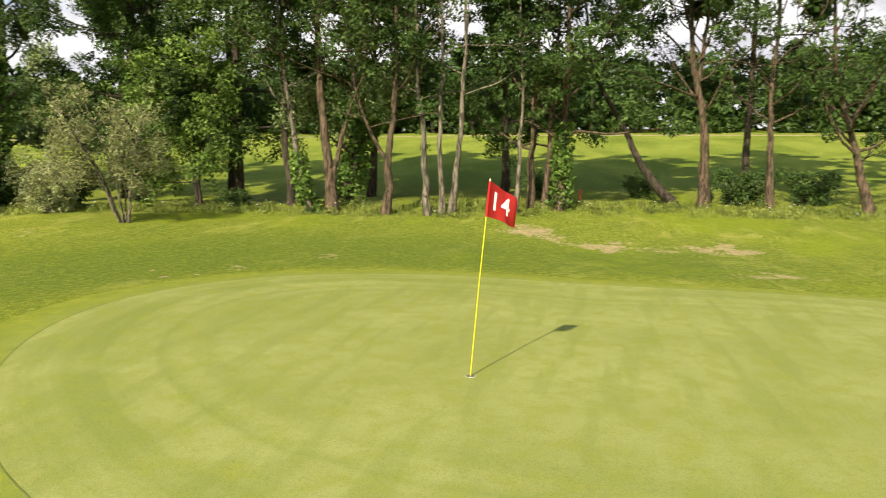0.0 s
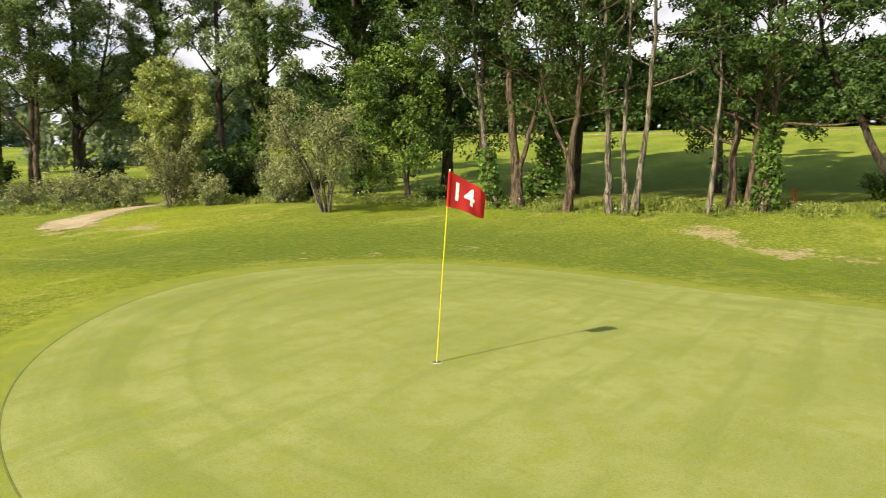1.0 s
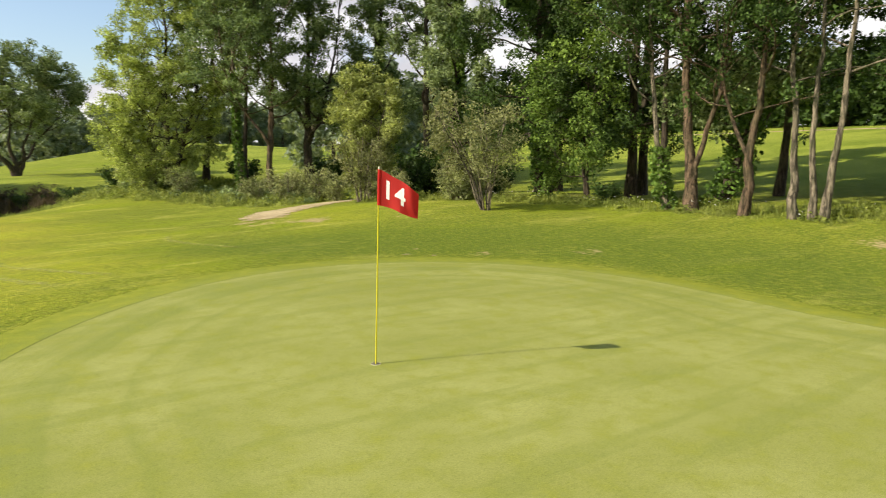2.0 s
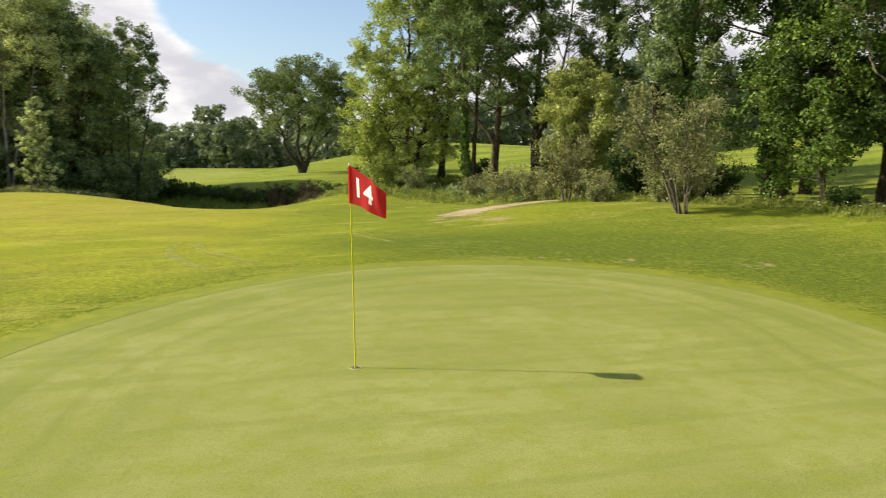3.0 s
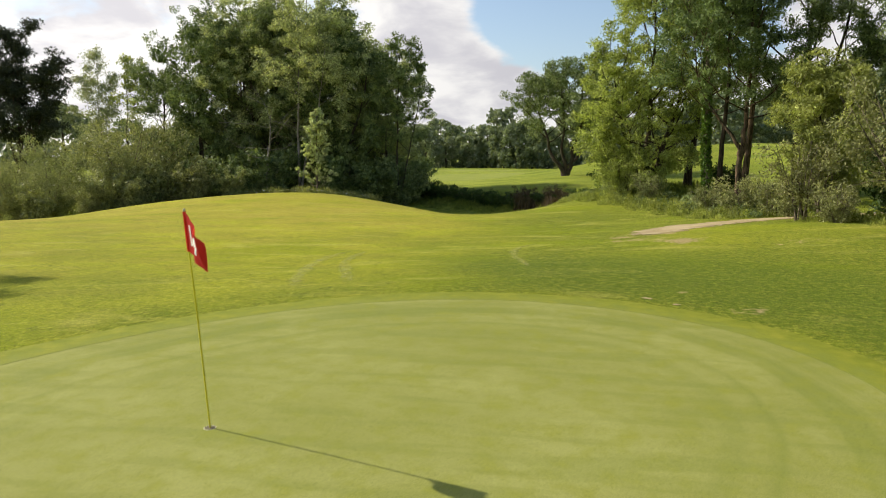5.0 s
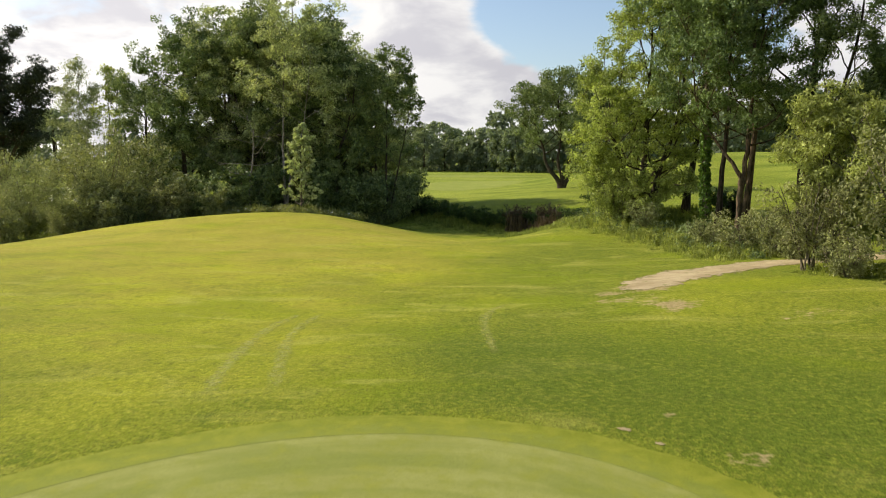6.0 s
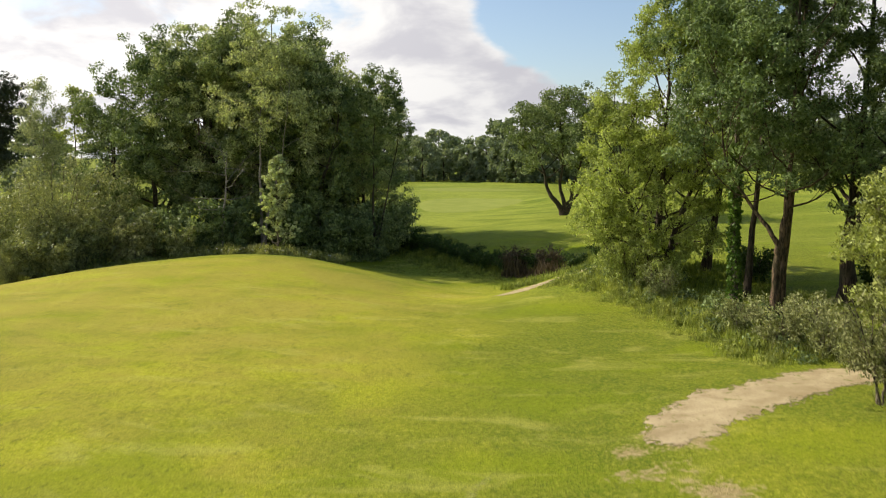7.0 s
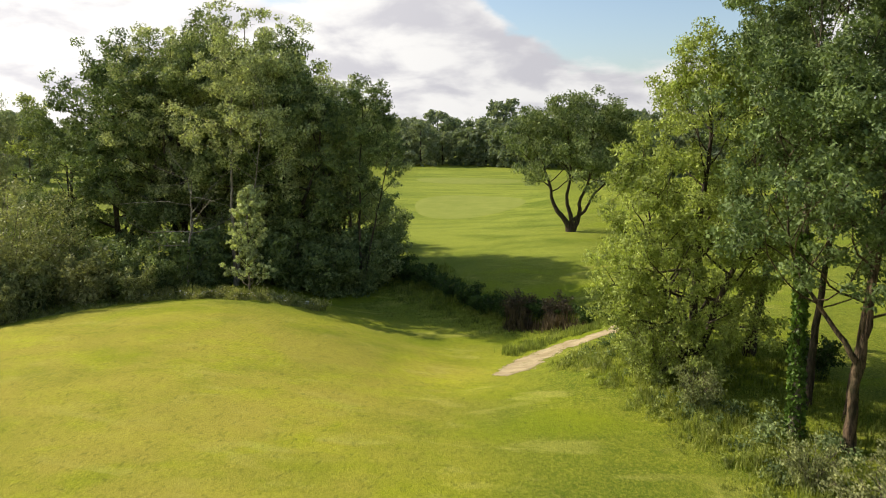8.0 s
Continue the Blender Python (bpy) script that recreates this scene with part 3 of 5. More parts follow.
def leaf_cloud(rng, centres, radii, count, size, flat=0.7, upright=0.5, slim=0.55, simple=False):
    """Single leaves, each a small kite of its own, scattered over the clumps."""
    centres, radii = np.asarray(centres, float), np.asarray(radii, float)
    weight = radii ** 2 / (radii ** 2).sum()
    pick = rng.choice(len(centres), count, p=weight)
    off = rng.normal(0, 1, (count, 3))
    off /= np.linalg.norm(off, axis=1)[:, None]
    off *= (rng.uniform(0, 1, count) ** 0.5)[:, None] * radii[pick][:, None]
    off[:, 2] *= flat
    at = centres[pick] + off
    face = rng.normal(0, 0.6, (count, 3)) + off / (radii[pick][:, None] + 1e-6) * 0.8 + (0, 0, upright)
    face /= np.linalg.norm(face, axis=1)[:, None]
    tip = np.cross(face, rng.normal(0, 1, (count, 3)))
    tip /= np.linalg.norm(tip, axis=1)[:, None] + 1e-9
    tip[:, 2] -= 0.25
    wide = np.cross(face, tip)
    s = size * rng.uniform(0.65, 1.35, count)[:, None]
    if simple:
        blade = np.stack([at - tip * s * 0.5 - wide * s * slim * 0.55, at - tip * s * 0.4 + wide * s * slim * 0.55, at + tip * s * 0.65], 1)
        return blade.reshape(-1, 3), np.arange(count * 3).reshape(-1, 3)
    quad = np.stack([at - tip * s * 0.5, at + wide * s * slim * 0.5 + face * s * 0.06, at + tip * s * 0.5 - face * s * 0.08, at - wide * s * slim * 0.5 + face * s * 0.06], 1)
    return quad.reshape(-1, 3), np.arange(count * 4).reshape(-1, 4)


def tree(place, stems, seed, label, category="tree", group="", leaves=M_LEAF, bark=M_BARK, radius=0.22, limb_from=0.25, limbs=14, limb_len=3.2,
         clump=0.75, count=9000, size=0.17, taper=0.25, rise=0.35, ivy=0.0, hang=0.0, top=1.0, name="tree", flare=1.5, flat=0.7, slim=0.55, sub=5, ivy_wide=1.0, joined=False, coarse_above=99.0, dome=None, tri=False, peak=0.74, cone=0.0, stretch=1.0):
    """A tree of one or more stems (lists of points above its foot), with limbs, twigs and a crown of single leaves."""
    rng = np.random.default_rng(seed)
    root = thing(name, place, label, category, group)
    spots, sizes = [], []

    def kept(line, ease=0.96):
        """Draws what reaches past the rounded outline of the crown back under it."""
        if dome is None:
            return line
        wide, high = dome
        mid = np.array([0.0, 0.0, high * 0.42])
        off = (line - mid) / (wide, wide, high * 0.58)
        far = np.linalg.norm(off, axis=1)
        return mid + (line - mid) * np.minimum(1.0, ease / np.maximum(far, 1e-6))[:, None]

    for index, stem in enumerate(stems):
        if stem[0][2] > 0.5:
            low = stem[0][2] - 0.8
            stem = [tuple(np.interp(low, first[:, 2], first[:, c]) for c in range(3))] + list(stem)
        path = bend(stem, 26, rng, 0.035)
        path = kept(path, 0.84)
        before = path[-1, 2]
        path[:, 2] = np.where(path[:, 2] > 6, 6 + (path[:, 2] - 6) * stretch, path[:, 2])
        longer = path[-1, 2] / before
        lowest, boughs = limb_from / longer, int(limbs * longer)
        first = path if index == 0 else first
        f = np.linspace(0, 1, len(path))
        thick = radius * (1 - (1 - taper * 0.4) * f) * (1 + (flare - 1) * np.exp(-f * 16))
        if index:
            thick = thick * rng.uniform(0.75, 0.95)
        if index and stem[0][2] > 0.2:
            thick = radius * 0.62 * (1 - (1 - taper * 0.4) * f)
        else:
            path[0, 2] -= 0.25
        trunk = Build()
        trunk.tube(path, thick, 10, seed + index, 0.07)
        for i in range(boughs):
            s = lowest + (1 - lowest) * (i + rng.uniform(0, 0.9)) / boughs
            at = np.array([np.interp(s, f, path[:, c]) for c in range(3)])
            u = (s - lowest) / (1 - lowest)
            long = limb_len * (0.35 + 0.75 * np.sin(np.pi * (0.18 + peak * u)) ** 0.8) * rng.uniform(0.7, 1.2) * (1 - cone * u)
            turn = i * 2.4 + rng.uniform(-0.5, 0.5) + seed
            lift = rise + 0.75 * u * top + rng.uniform(-0.15, 0.15)
            way = np.array([np.cos(turn) * np.cos(lift), np.sin(turn) * np.cos(lift), np.sin(lift)])
            limb = kept(grow(rng, at, way, long, 7, 0.07 - hang * 0.25), rng.uniform(0.74, 1.0))
            r0 = max(0.02, np.interp(s, f, thick) * 0.48)
            bough = trunk if joined else Build()
            bough.tube(limb, np.linspace(r0, 0.012, len(limb)), 5, i, 0.05)
            for j in range(sub):
                v = 0.30 + 0.70 * (j + rng.uniform(0, 0.8)) / sub
                k = v * (len(limb) - 1)
                b0 = np.array([np.interp(k, range(len(limb)), limb[:, c]) for c in range(3)])
                out = rng.normal(0, 0.55, 3) + (limb[-1] - limb[0]) / long * 0.8
                out[2] += 0.15 - hang * 0.9
                out /= np.linalg.norm(out)
                twig = kept(grow(rng, b0, out, long * rng.uniform(0.25, 0.5), 4, 0.05 - hang * 0.3), rng.uniform(0.70, 1.12))
                bough.tube(twig, np.linspace(max(0.010, r0 * 0.3), 0.006, len(twig)), 3)
                spots += [twig[-1], twig[2]]
                sizes += [clump * rng.uniform(0.6, 1.25), clump * rng.uniform(0.45, 0.8)]
            spots.append(limb[-1])
            sizes.append(clump * rng.uniform(0.6, 1.1))
            if not joined:
                part("limb", bough, bark, root)
        part("trunk", trunk, bark, root)
        if ivy:
            tall = np.interp(ivy, f, path[:, 2])
            m = int(1500 * tall / 4)
            h = rng.uniform(0, ivy, m) ** 0.85
            a = rng.uniform(0, 2 * np.pi, m)
            mid = np.stack([np.interp(h, f, path[:, c]) for c in range(3)], 1)
            rr = (np.interp(h, f, thick) + rng.uniform(0.02, 0.24, m) * ivy_wide)
            at = mid + np.stack([np.cos(a) * rr, np.sin(a) * rr, 0 * a], 1)
            quads, faces = leaf_cloud(rng, at, np.full(m, 0.07), m * 2, 0.12, 1.0, 0.2, 0.9)
            vine = Build()
            vine.add(quads, faces)
            part("ivy", vine, M_IVY, root, "green ivy climbing the trunk", False)
    if count:
        crown = Build()
        spots, sizes = np.array(spots), np.array(sizes)
        near = spots[:, 2] < coarse_above
        share = (sizes[near] ** 2).sum() / (sizes ** 2).sum()
        if near.any():
            crown.add(*leaf_cloud(rng, spots[near], sizes[near], int(count * share), size, flat, 0.22, slim, joined or tri))
        # upper crown, out of view: outsized leaves added to thicken the cast shade
        if not near.all():
            crown.add(*leaf_cloud(rng, spots[~near], sizes[~near], int(count * (1 - share) * 0.75), size * 3.3, flat, 0.5, slim, True))
        part("crown", crown, leaves, root, "", False)
    return root


def on_land(x, y, sink=0.05):
    return (x, y, ground_z(x, y) - sink)


def straight(h, dx=0.0, dy=0.0, kx=0.0, ky=0.0):
    """A stem of height h whose top stands (dx, dy) aside, bowed by (kx, ky)."""
    return [(0, 0, 0), (dx * 0.3 + kx, dy * 0.3 + ky, h * 0.33), (dx * 0.62 + kx, dy * 0.62 + ky, h * 0.66), (dx, dy, h)]


def shrub(place, high, wide, seed, label, leaves, count, size, category="shrub", group="", stems=7, clump=0.55, bare=0.15, name="shrub", slim=0.5, bark=M_BARK_GREY, simple=False, lean=(0.0, 0.0)):
    """A many-stemmed bush: stems fan out of one foot, with leaves from their lower part to the tips."""
    rng = np.random.default_rng(seed)
    root = thing(name, place, label, category, group)
    spots, sizes = [], []
    for i in range(stems):
        wood = Build()
        a = 2 * np.pi * (i + rng.uniform(-0.3, 0.3)) / stems
        reach = wide * 0.5 * rng.uniform(0.35, 1.0)
        foot = np.array([np.cos(a) * 0.12, np.sin(a) * 0.12, -0.1])
        end = np.array([np.cos(a) * reach + lean[0], np.sin(a) * reach + lean[1], high * rng.uniform(0.7, 1.0)])
        line = bend([foot, foot * 0.4 + end * (0.30, 0.30, 0.42), end], 12, rng, 0.03)
        wood.tube(line, np.linspace(0.032, 0.009, 12) * (0.6 + high / 6), 6, i, 0.08)
        for j in range(9):
            v = bare + (1 - bare) * (j + rng.uniform(0, 1)) / 9
            at = np.array([np.interp(v * 11, range(12), line[:, c]) for c in range(3)])
            side = rng.normal(0, 1, 3) + (np.cos(a), np.sin(a), 0.2)
            side /= np.linalg.norm(side)
            twig = grow(rng, at, side, wide * rng.uniform(0.12, 0.26), 4, 0.06)
            wood.tube(twig[::2], np.linspace(0.014, 0.005, 3), 3)
            spots += [twig[-1], twig[2]]
            sizes += [clump * rng.uniform(0.6, 1.2), clump * rng.uniform(0.4, 0.8)]
        part("stem", wood, bark, root)
    quads, faces = leaf_cloud(rng, spots, sizes, count, size, 0.8, 0.35, slim, simple)
    crown = Build()
    crown.add(quads, faces)
    part("crown", crown, leaves, root, "", False)
    return root


ROW = "trees along the edge of the field"
ROW_LABEL = "tall alder with a brown trunk at the field edge"
tree(on_land(18.2, 16.6), [straight(16, 0.4, 0.3), ], 11, "ivy-clad alder with a dark trunk beside its twin", group=ROW, bark=M_BARK_DARK, radius=0.17, ivy=0.3, limb_from=0.16, limbs=18, count=44622, limb_len=3.4, hang=0.35, rise=0.2, size=0.125, coarse_above=8.6, stretch=1.55, clump=0.5, sub=7, flat=0.9)
tree(on_land(19.3, 17.1), [straight(16.5, 0.3, 0.8)], 12, "ivy-clad alder with a dark trunk beside its twin", group=ROW, bark=M_BARK_DARK, radius=0.17, ivy=0.3, limb_from=0.25, count=37895, size=0.125, coarse_above=8.6, stretch=1.55, clump=0.5, sub=7, flat=0.9)
tree(on_land(20.8, 13.6), [straight(16, -0.4, -0.5)], 13, "dark-trunked alder with low leafy boughs over the bank", group=ROW, bark=M_BARK_DARK, leaves=M_LEAF, radius=0.21, limb_from=0.14, limbs=20, count=48396, limb_len=3.9, hang=0.4, rise=0.15, size=0.125, coarse_above=8.6, stretch=1.55, clump=0.5, sub=7, flat=0.9)
tree(on_land(18.9, 14.4), [straight(6.8, -0.3, -0.3), straight(5.4, -0.9, -0.9), straight(5.0, 0.3, 0.9)], 27, "young vivid green maple under the tall alders", group=ROW, leaves=M_LEAF_VIVID, bark=M_BARK_DARK, radius=0.07, limb_from=0.18, limbs=11, limb_len=2.2, clump=0.45, count=16000, size=0.13, hang=0.35, rise=0.2, flat=0.85, sub=7)
tree(on_land(19.6, 8.5), [[(0, 0, 0), (0.3, -0.5, 2), (0.6, -1.1, 4), (1.0, -1.6, 9)]], 28, "leaning alder smothered in dark ivy", group=ROW, bark=M_BARK_DARK, leaves=M_LEAF_DARK, radius=0.24, ivy=0.75, ivy_wide=2.2, limb_from=0.3, limbs=12, limb_len=2.6, count=14000, size=0.16)
tree(on_land(19.0, 10.4), [straight(14, 0.1, 0.2)], 14, "slim dark alder trunk in the tree row", group=ROW, bark=M_BARK_DARK, radius=0.14, limb_len=4.1, limb_from=0.54, limbs=12, count=29459, size=0.125, coarse_above=8.6, stretch=1.55, clump=0.5, sub=7, flat=0.9)
tree(on_land(16.6, 8.6), [[(0, 0, 0), (-0.05, 0.35, 2), (0.1, 0.95, 5), (0.3, 1.5, 9), (0.2, 1.8, 13)]], 15, "slim leaning alder with ivy on its pale trunk", group=ROW, bark=M_BARK_GREY, radius=0.12, ivy=0.2, limb_len=4.1, limb_from=0.50, limbs=12, count=15001, size=0.125, coarse_above=8.6, stretch=1.55, clump=0.5, sub=7, flat=0.9)
tree(on_land(16.9, 7.9), [[(0, 0, 0), (0.1, 0.15, 2.5), (0, 0.45, 6), (0.1, 0.6, 10), (0, 0.6, 16)], [(0, 0, 1.6), (0.5, -0.5, 4), (0.9, -1.1, 8), (1.2, -1.6, 14)]], 16, "thick brown alder trunk that forks low, tall crown", group=ROW, radius=0.2, limb_len=4.1, limb_from=0.54, limbs=11, count=19987, size=0.125, coarse_above=8.6, stretch=1.55, clump=0.5, sub=7, flat=0.9)
tree(on_land(16.7, 5.9), [[(0, 0, 0), (0.1, -0.1, 2), (0.1, -0.35, 5), (0, -0.5, 10), (0, -0.5, 14)], [(0.05, -0.05, 1.7), (0.2, 0.7, 3.2), (0.4, 1.4, 5.5), (0.6, 2, 10)]], 17, "forked brown alder with a limb reaching aside", group=ROW, radius=0.155, limb_len=4.1, limb_from=0.57, limbs=11, count=16430, size=0.125, coarse_above=8.6, stretch=1.55, clump=0.44)
tree(on_land(16.9, 3.9), [[(0, 0.45, 0), (0, 0.6, 2.5), (0.2, 0.9, 6), (0.3, 1.2, 15)], [(0.1, 0, 0), (0.1, 0.05, 3), (0.2, 0, 7), (0.2, 0.1, 16)], [(0.1, -0.3, 0), (0.1, -0.55, 3), (0.2, -0.8, 7), (0.2, -1.1, 16)]], 18,
     "three pale alder stems rising from one foot", group=ROW, bark=M_BARK_GREY, radius=0.13, limb_len=4.1, limb_from=0.57, limbs=8, count=10679, size=0.125, coarse_above=8.6, stretch=1.55, clump=0.44)
tree(on_land(18.1, 1.4), [straight(9, 0.1, 0.2)], 19, "very slim pale alder sapling with a bare stem", group=ROW, bark=M_BARK_GREY, radius=0.085, limb_from=0.67, limbs=9, limb_len=1.6, tri=True, count=4678, size=0.125, coarse_above=8.6, stretch=1.55, clump=0.44)
tree(on_land(19.4, 1.0), [[(0, 0, 0), (0.2, 0.1, 2.5), (0.3, 0.0, 6), (0.4, 0.2, 14)], [(0.1, -0.45, 0), (0.2, -0.5, 2.5), (0.3, -0.75, 6), (0.4, -0.9, 15)]], 20, "pair of brown alder trunks with low dark boughs", group=ROW, radius=0.15, limb_len=4.1, limb_from=0.36, limbs=10, tri=True, count=17300, size=0.125, coarse_above=8.6, stretch=1.55, clump=0.44)
tree(on_land(19.2, 0.0), [[(0, 0, 0), (0.1, -0.15, 2.5), (0.2, -0.2, 6), (0.1, -0.4, 15)]], 21, "alder whose trunk is wrapped in thick green ivy", group=ROW, radius=0.19, ivy=0.34, ivy_wide=1.2, limb_len=4.1, limb_from=0.40, limbs=14, tri=True, count=16430, size=0.125, coarse_above=8.6, stretch=1.55, clump=0.44)
tree(on_land(22.7, -4.5), [[(0, 0, 0), (0, 0.9, 1.1), (0, 1.7, 2.3), (0.1, 2.75, 4.2), (0.2, 3.6, 6.2), (0.3, 4.6, 12)]], 22, "dark alder leaning steeply across its neighbour", group=ROW, bark=M_BARK_DARK, radius=0.2, limb_len=4.1, limb_from=0.86, limbs=14, tri=True, count=15320, size=0.125, coarse_above=8.6, stretch=1.55, clump=0.44)
tree(on_land(22.9, -5.6), [[(0, 0, 0), (0.1, -0.1, 2.5), (0.1, 0.35, 5), (0.1, 0.9, 8), (0.1, 1.3, 16)], [(0.1, 0.45, 4.6), (0.2, 0.0, 6.5), (0.4, -0.5, 9), (0.6, -1, 14)]], 23, "thick brown alder trunk that forks high up", group=ROW, radius=0.22, limb_len=4.1, limb_from=0.48, limbs=13, tri=True, count=14871, size=0.125, coarse_above=8.6, stretch=1.55, clump=0.44)
tree(on_land(22.5, -8.0), [[(0, 0, 0), (0, 0.2, 2.5), (0.2, 0.25, 5), (0.1, 0.0, 9), (0.1, 0, 14)]], 24, ROW_LABEL, group=ROW, bark=M_BARK, radius=0.15, limb_len=4.1, limb_from=0.40, limbs=14, tri=True, count=9857, size=0.125, coarse_above=8.6, stretch=1.55, clump=0.44)
tree(on_land(22.0, -11.4), [[(0, 0, 0), (0, 0.6, 2.2), (0.1, 1.4, 5), (0.1, 1.8, 14)]], 25, ROW_LABEL, group=ROW, bark=M_BARK, radius=0.19, limb_len=4.1, limb_from=0.35, limbs=16, tri=True, count=11489, leaves=M_LEAF, size=0.125, coarse_above=8.6, stretch=1.55, clump=0.44)
tree(on_land(23.5, -16.0), [straight(15, 0.3, 0.3)], 26, ROW_LABEL, group=ROW, radius=0.24, limb_len=4.1, limb_from=0.35, tri=True, count=9857, size=0.125, coarse_above=8.6, stretch=1.55, clump=0.44)

tree(on_land(24.0, 15.6), [straight(16, 0.3, 0.2)], 29, "tall alder behind the tree row", group=ROW, bark=M_BARK_DARK, radius=0.22, limb_from=0.22, limbs=18, count=15000, limb_len=3.6, size=0.2, clump=0.62, tri=True, coarse_above=9.0, stretch=1.55)
tree(on_land(24.4, 21.6), [straight(15, 0.3, 0.2)], 30, "tall alder behind the tree row", group=ROW, bark=M_BARK_DARK, radius=0.22, limb_from=0.18, limbs=18, count=15000, limb_len=3.6, size=0.2, clump=0.62, tri=True, coarse_above=9.0, stretch=1.55)
for x, y, tall, seed in [(23.6, 8.6, 15, 41), (23.9, 2.6, 14, 42), (25.6, -7.6, 15, 43)]:
    tree(on_land(x, y), [straight(tall, 0.3, -0.2)], seed, "low-crowned alder in the shade behind the row", group=ROW, bark=M_BARK_DARK, radius=0.17, limb_from=0.26, limbs=13, count=11000, limb_len=3.3, size=0.17, clump=0.5, hang=0.2, tri=True, coarse_above=8.0, stretch=1.55)

GROUP = "trees beside the ditch crossing"
tree(on_land(11.2, 34.1), [straight(15, -0.2, 0.3)], 31, "slim ivy-clad ash beside the ditch", group=GROUP, leaves=M_LEAF_BANK, bark=M_BARK_GREY, radius=0.17, ivy=0.42, ivy_wide=0.5, limb_len=4.3, limb_from=0.53, count=29445, size=0.12, clump=0.5, tri=True, sub=7, flat=0.75, limbs=17)
tree(on_land(12.5, 33.1), [[(0, 0, 0), (-0.05, 0.1, 2.2), (0.2, 0, 6), (0.3, 0.2, 17)], [(0, 0, 3.3), (-0.9, 0.3, 4.4), (-2.0, 0.6, 6.2), (-2.8, 0.8, 11)]], 32, "brown ash with a long limb leaning aside", group=GROUP, leaves=M_LEAF_BANK, radius=0.21, limb_from=0.53, limbs=17, count=45630, limb_len=4.2, size=0.12, clump=0.5, tri=True, sub=7, flat=0.75)
tree(on_land(13.4, 35.4), [straight(17, 0.3, 0.4)], 33, "slim brown ash beside the ditch", group=GROUP, leaves=M_LEAF_BANK, radius=0.18, limb_from=0.53, count=29445, size=0.12, clump=0.5, tri=True, sub=7, flat=0.75, limbs=17)
tree(on_land(12.2, 36.3), [straight(16, 0.2, 0.6, 0.25)], 34, "slim dark ash beside the ditch", group=GROUP, leaves=M_LEAF_BANK, bark=M_BARK_DARK, radius=0.15, limb_from=0.53, count=25935, size=0.12, clump=0.5, tri=True, sub=7, flat=0.75, limbs=17)
tree(on_land(11.3, 41.0), [straight(15, 1.0, 0.6, 0.2)], 35, "dark ash stem leaning beside the ditch", group=GROUP, bark=M_BARK_DARK, radius=0.20, limb_len=4.3, limb_from=0.28, count=35880, leaves=M_LEAF_BANK, size=0.12, clump=0.5, tri=True, sub=7, flat=0.75, limbs=17)
tree(on_land(16.3, 35.6), [[(0, 0, 0), (-0.2, 0, 2), (-0.1, 0.2, 4), (0.4, 0.4, 9), (0.4, 0.4, 17)], [(0, 0, 3), (0.9, -0.3, 5), (1.5, -0.6, 8), (2.2, -0.8, 14)]], 36, "thick dark oak trunk with heavy limbs", group=GROUP, bark=M_BARK_DARK, leaves=M_LEAF_DARK, radius=0.36, limb_from=0.34, limbs=17, limb_len=4.0, count=49140, size=0.12, clump=0.5, tri=True, sub=7, flat=0.75)
tree(on_land(19.5, 32.5), [straight(16, 0.4, 0.6)], 37, "tall alder behind the willow", group=GROUP, leaves=M_LEAF_BANK, bark=M_BARK_DARK, radius=0.22, ivy=0.6, limb_from=0.2, limbs=18, count=36180, size=0.135, clump=0.52, tri=True, sub=7, flat=0.9)
tree(on_land(18.8, 23.5), [straight(17, 0.2, 0.4)], 38, "tall ivy-clad alder behind the bushes", group=GROUP, leaves=M_LEAF_BANK, bark=M_BARK_DARK, radius=0.24, ivy=0.6, limb_from=0.15, limbs=20, count=39240, size=0.135, clump=0.52, tri=True, sub=7, flat=0.9)
tree(on_land(20.5, 28.5), [straight(17, 0.2, 0.4)], 39, "tall dark alder behind the bushes", group=GROUP, leaves=M_LEAF_BANK, bark=M_BARK_DARK, radius=0.24, limb_from=0.2, limbs=16, count=30060, size=0.135, clump=0.52, tri=True, sub=7, flat=0.9)
tree(on_land(8.7, 40.2), [straight(13.6, 0.2, 0.1), [(0.2, 0.1, 0), (0.9, -0.4, 2.5), (1.7, -0.9, 6), (2.1, -1.0, 12.5)], [(-0.2, 0, 0), (-1.0, -0.3, 2.2), (-1.9, -0.5, 4.5), (-2.2, -0.6, 7.6)]], 40,
     "bright green young maple, leafy down to the grass", leaves=M_LEAF_LIGHT, bark=M_BARK_DARK, radius=0.20, limb_from=0.07, limbs=26, limb_len=3.4, clump=0.5, sub=7, count=96000, size=0.12, hang=0.25, rise=0.25, tri=True, peak=0.55, dome=(4.7, 14.8), flat=0.7)

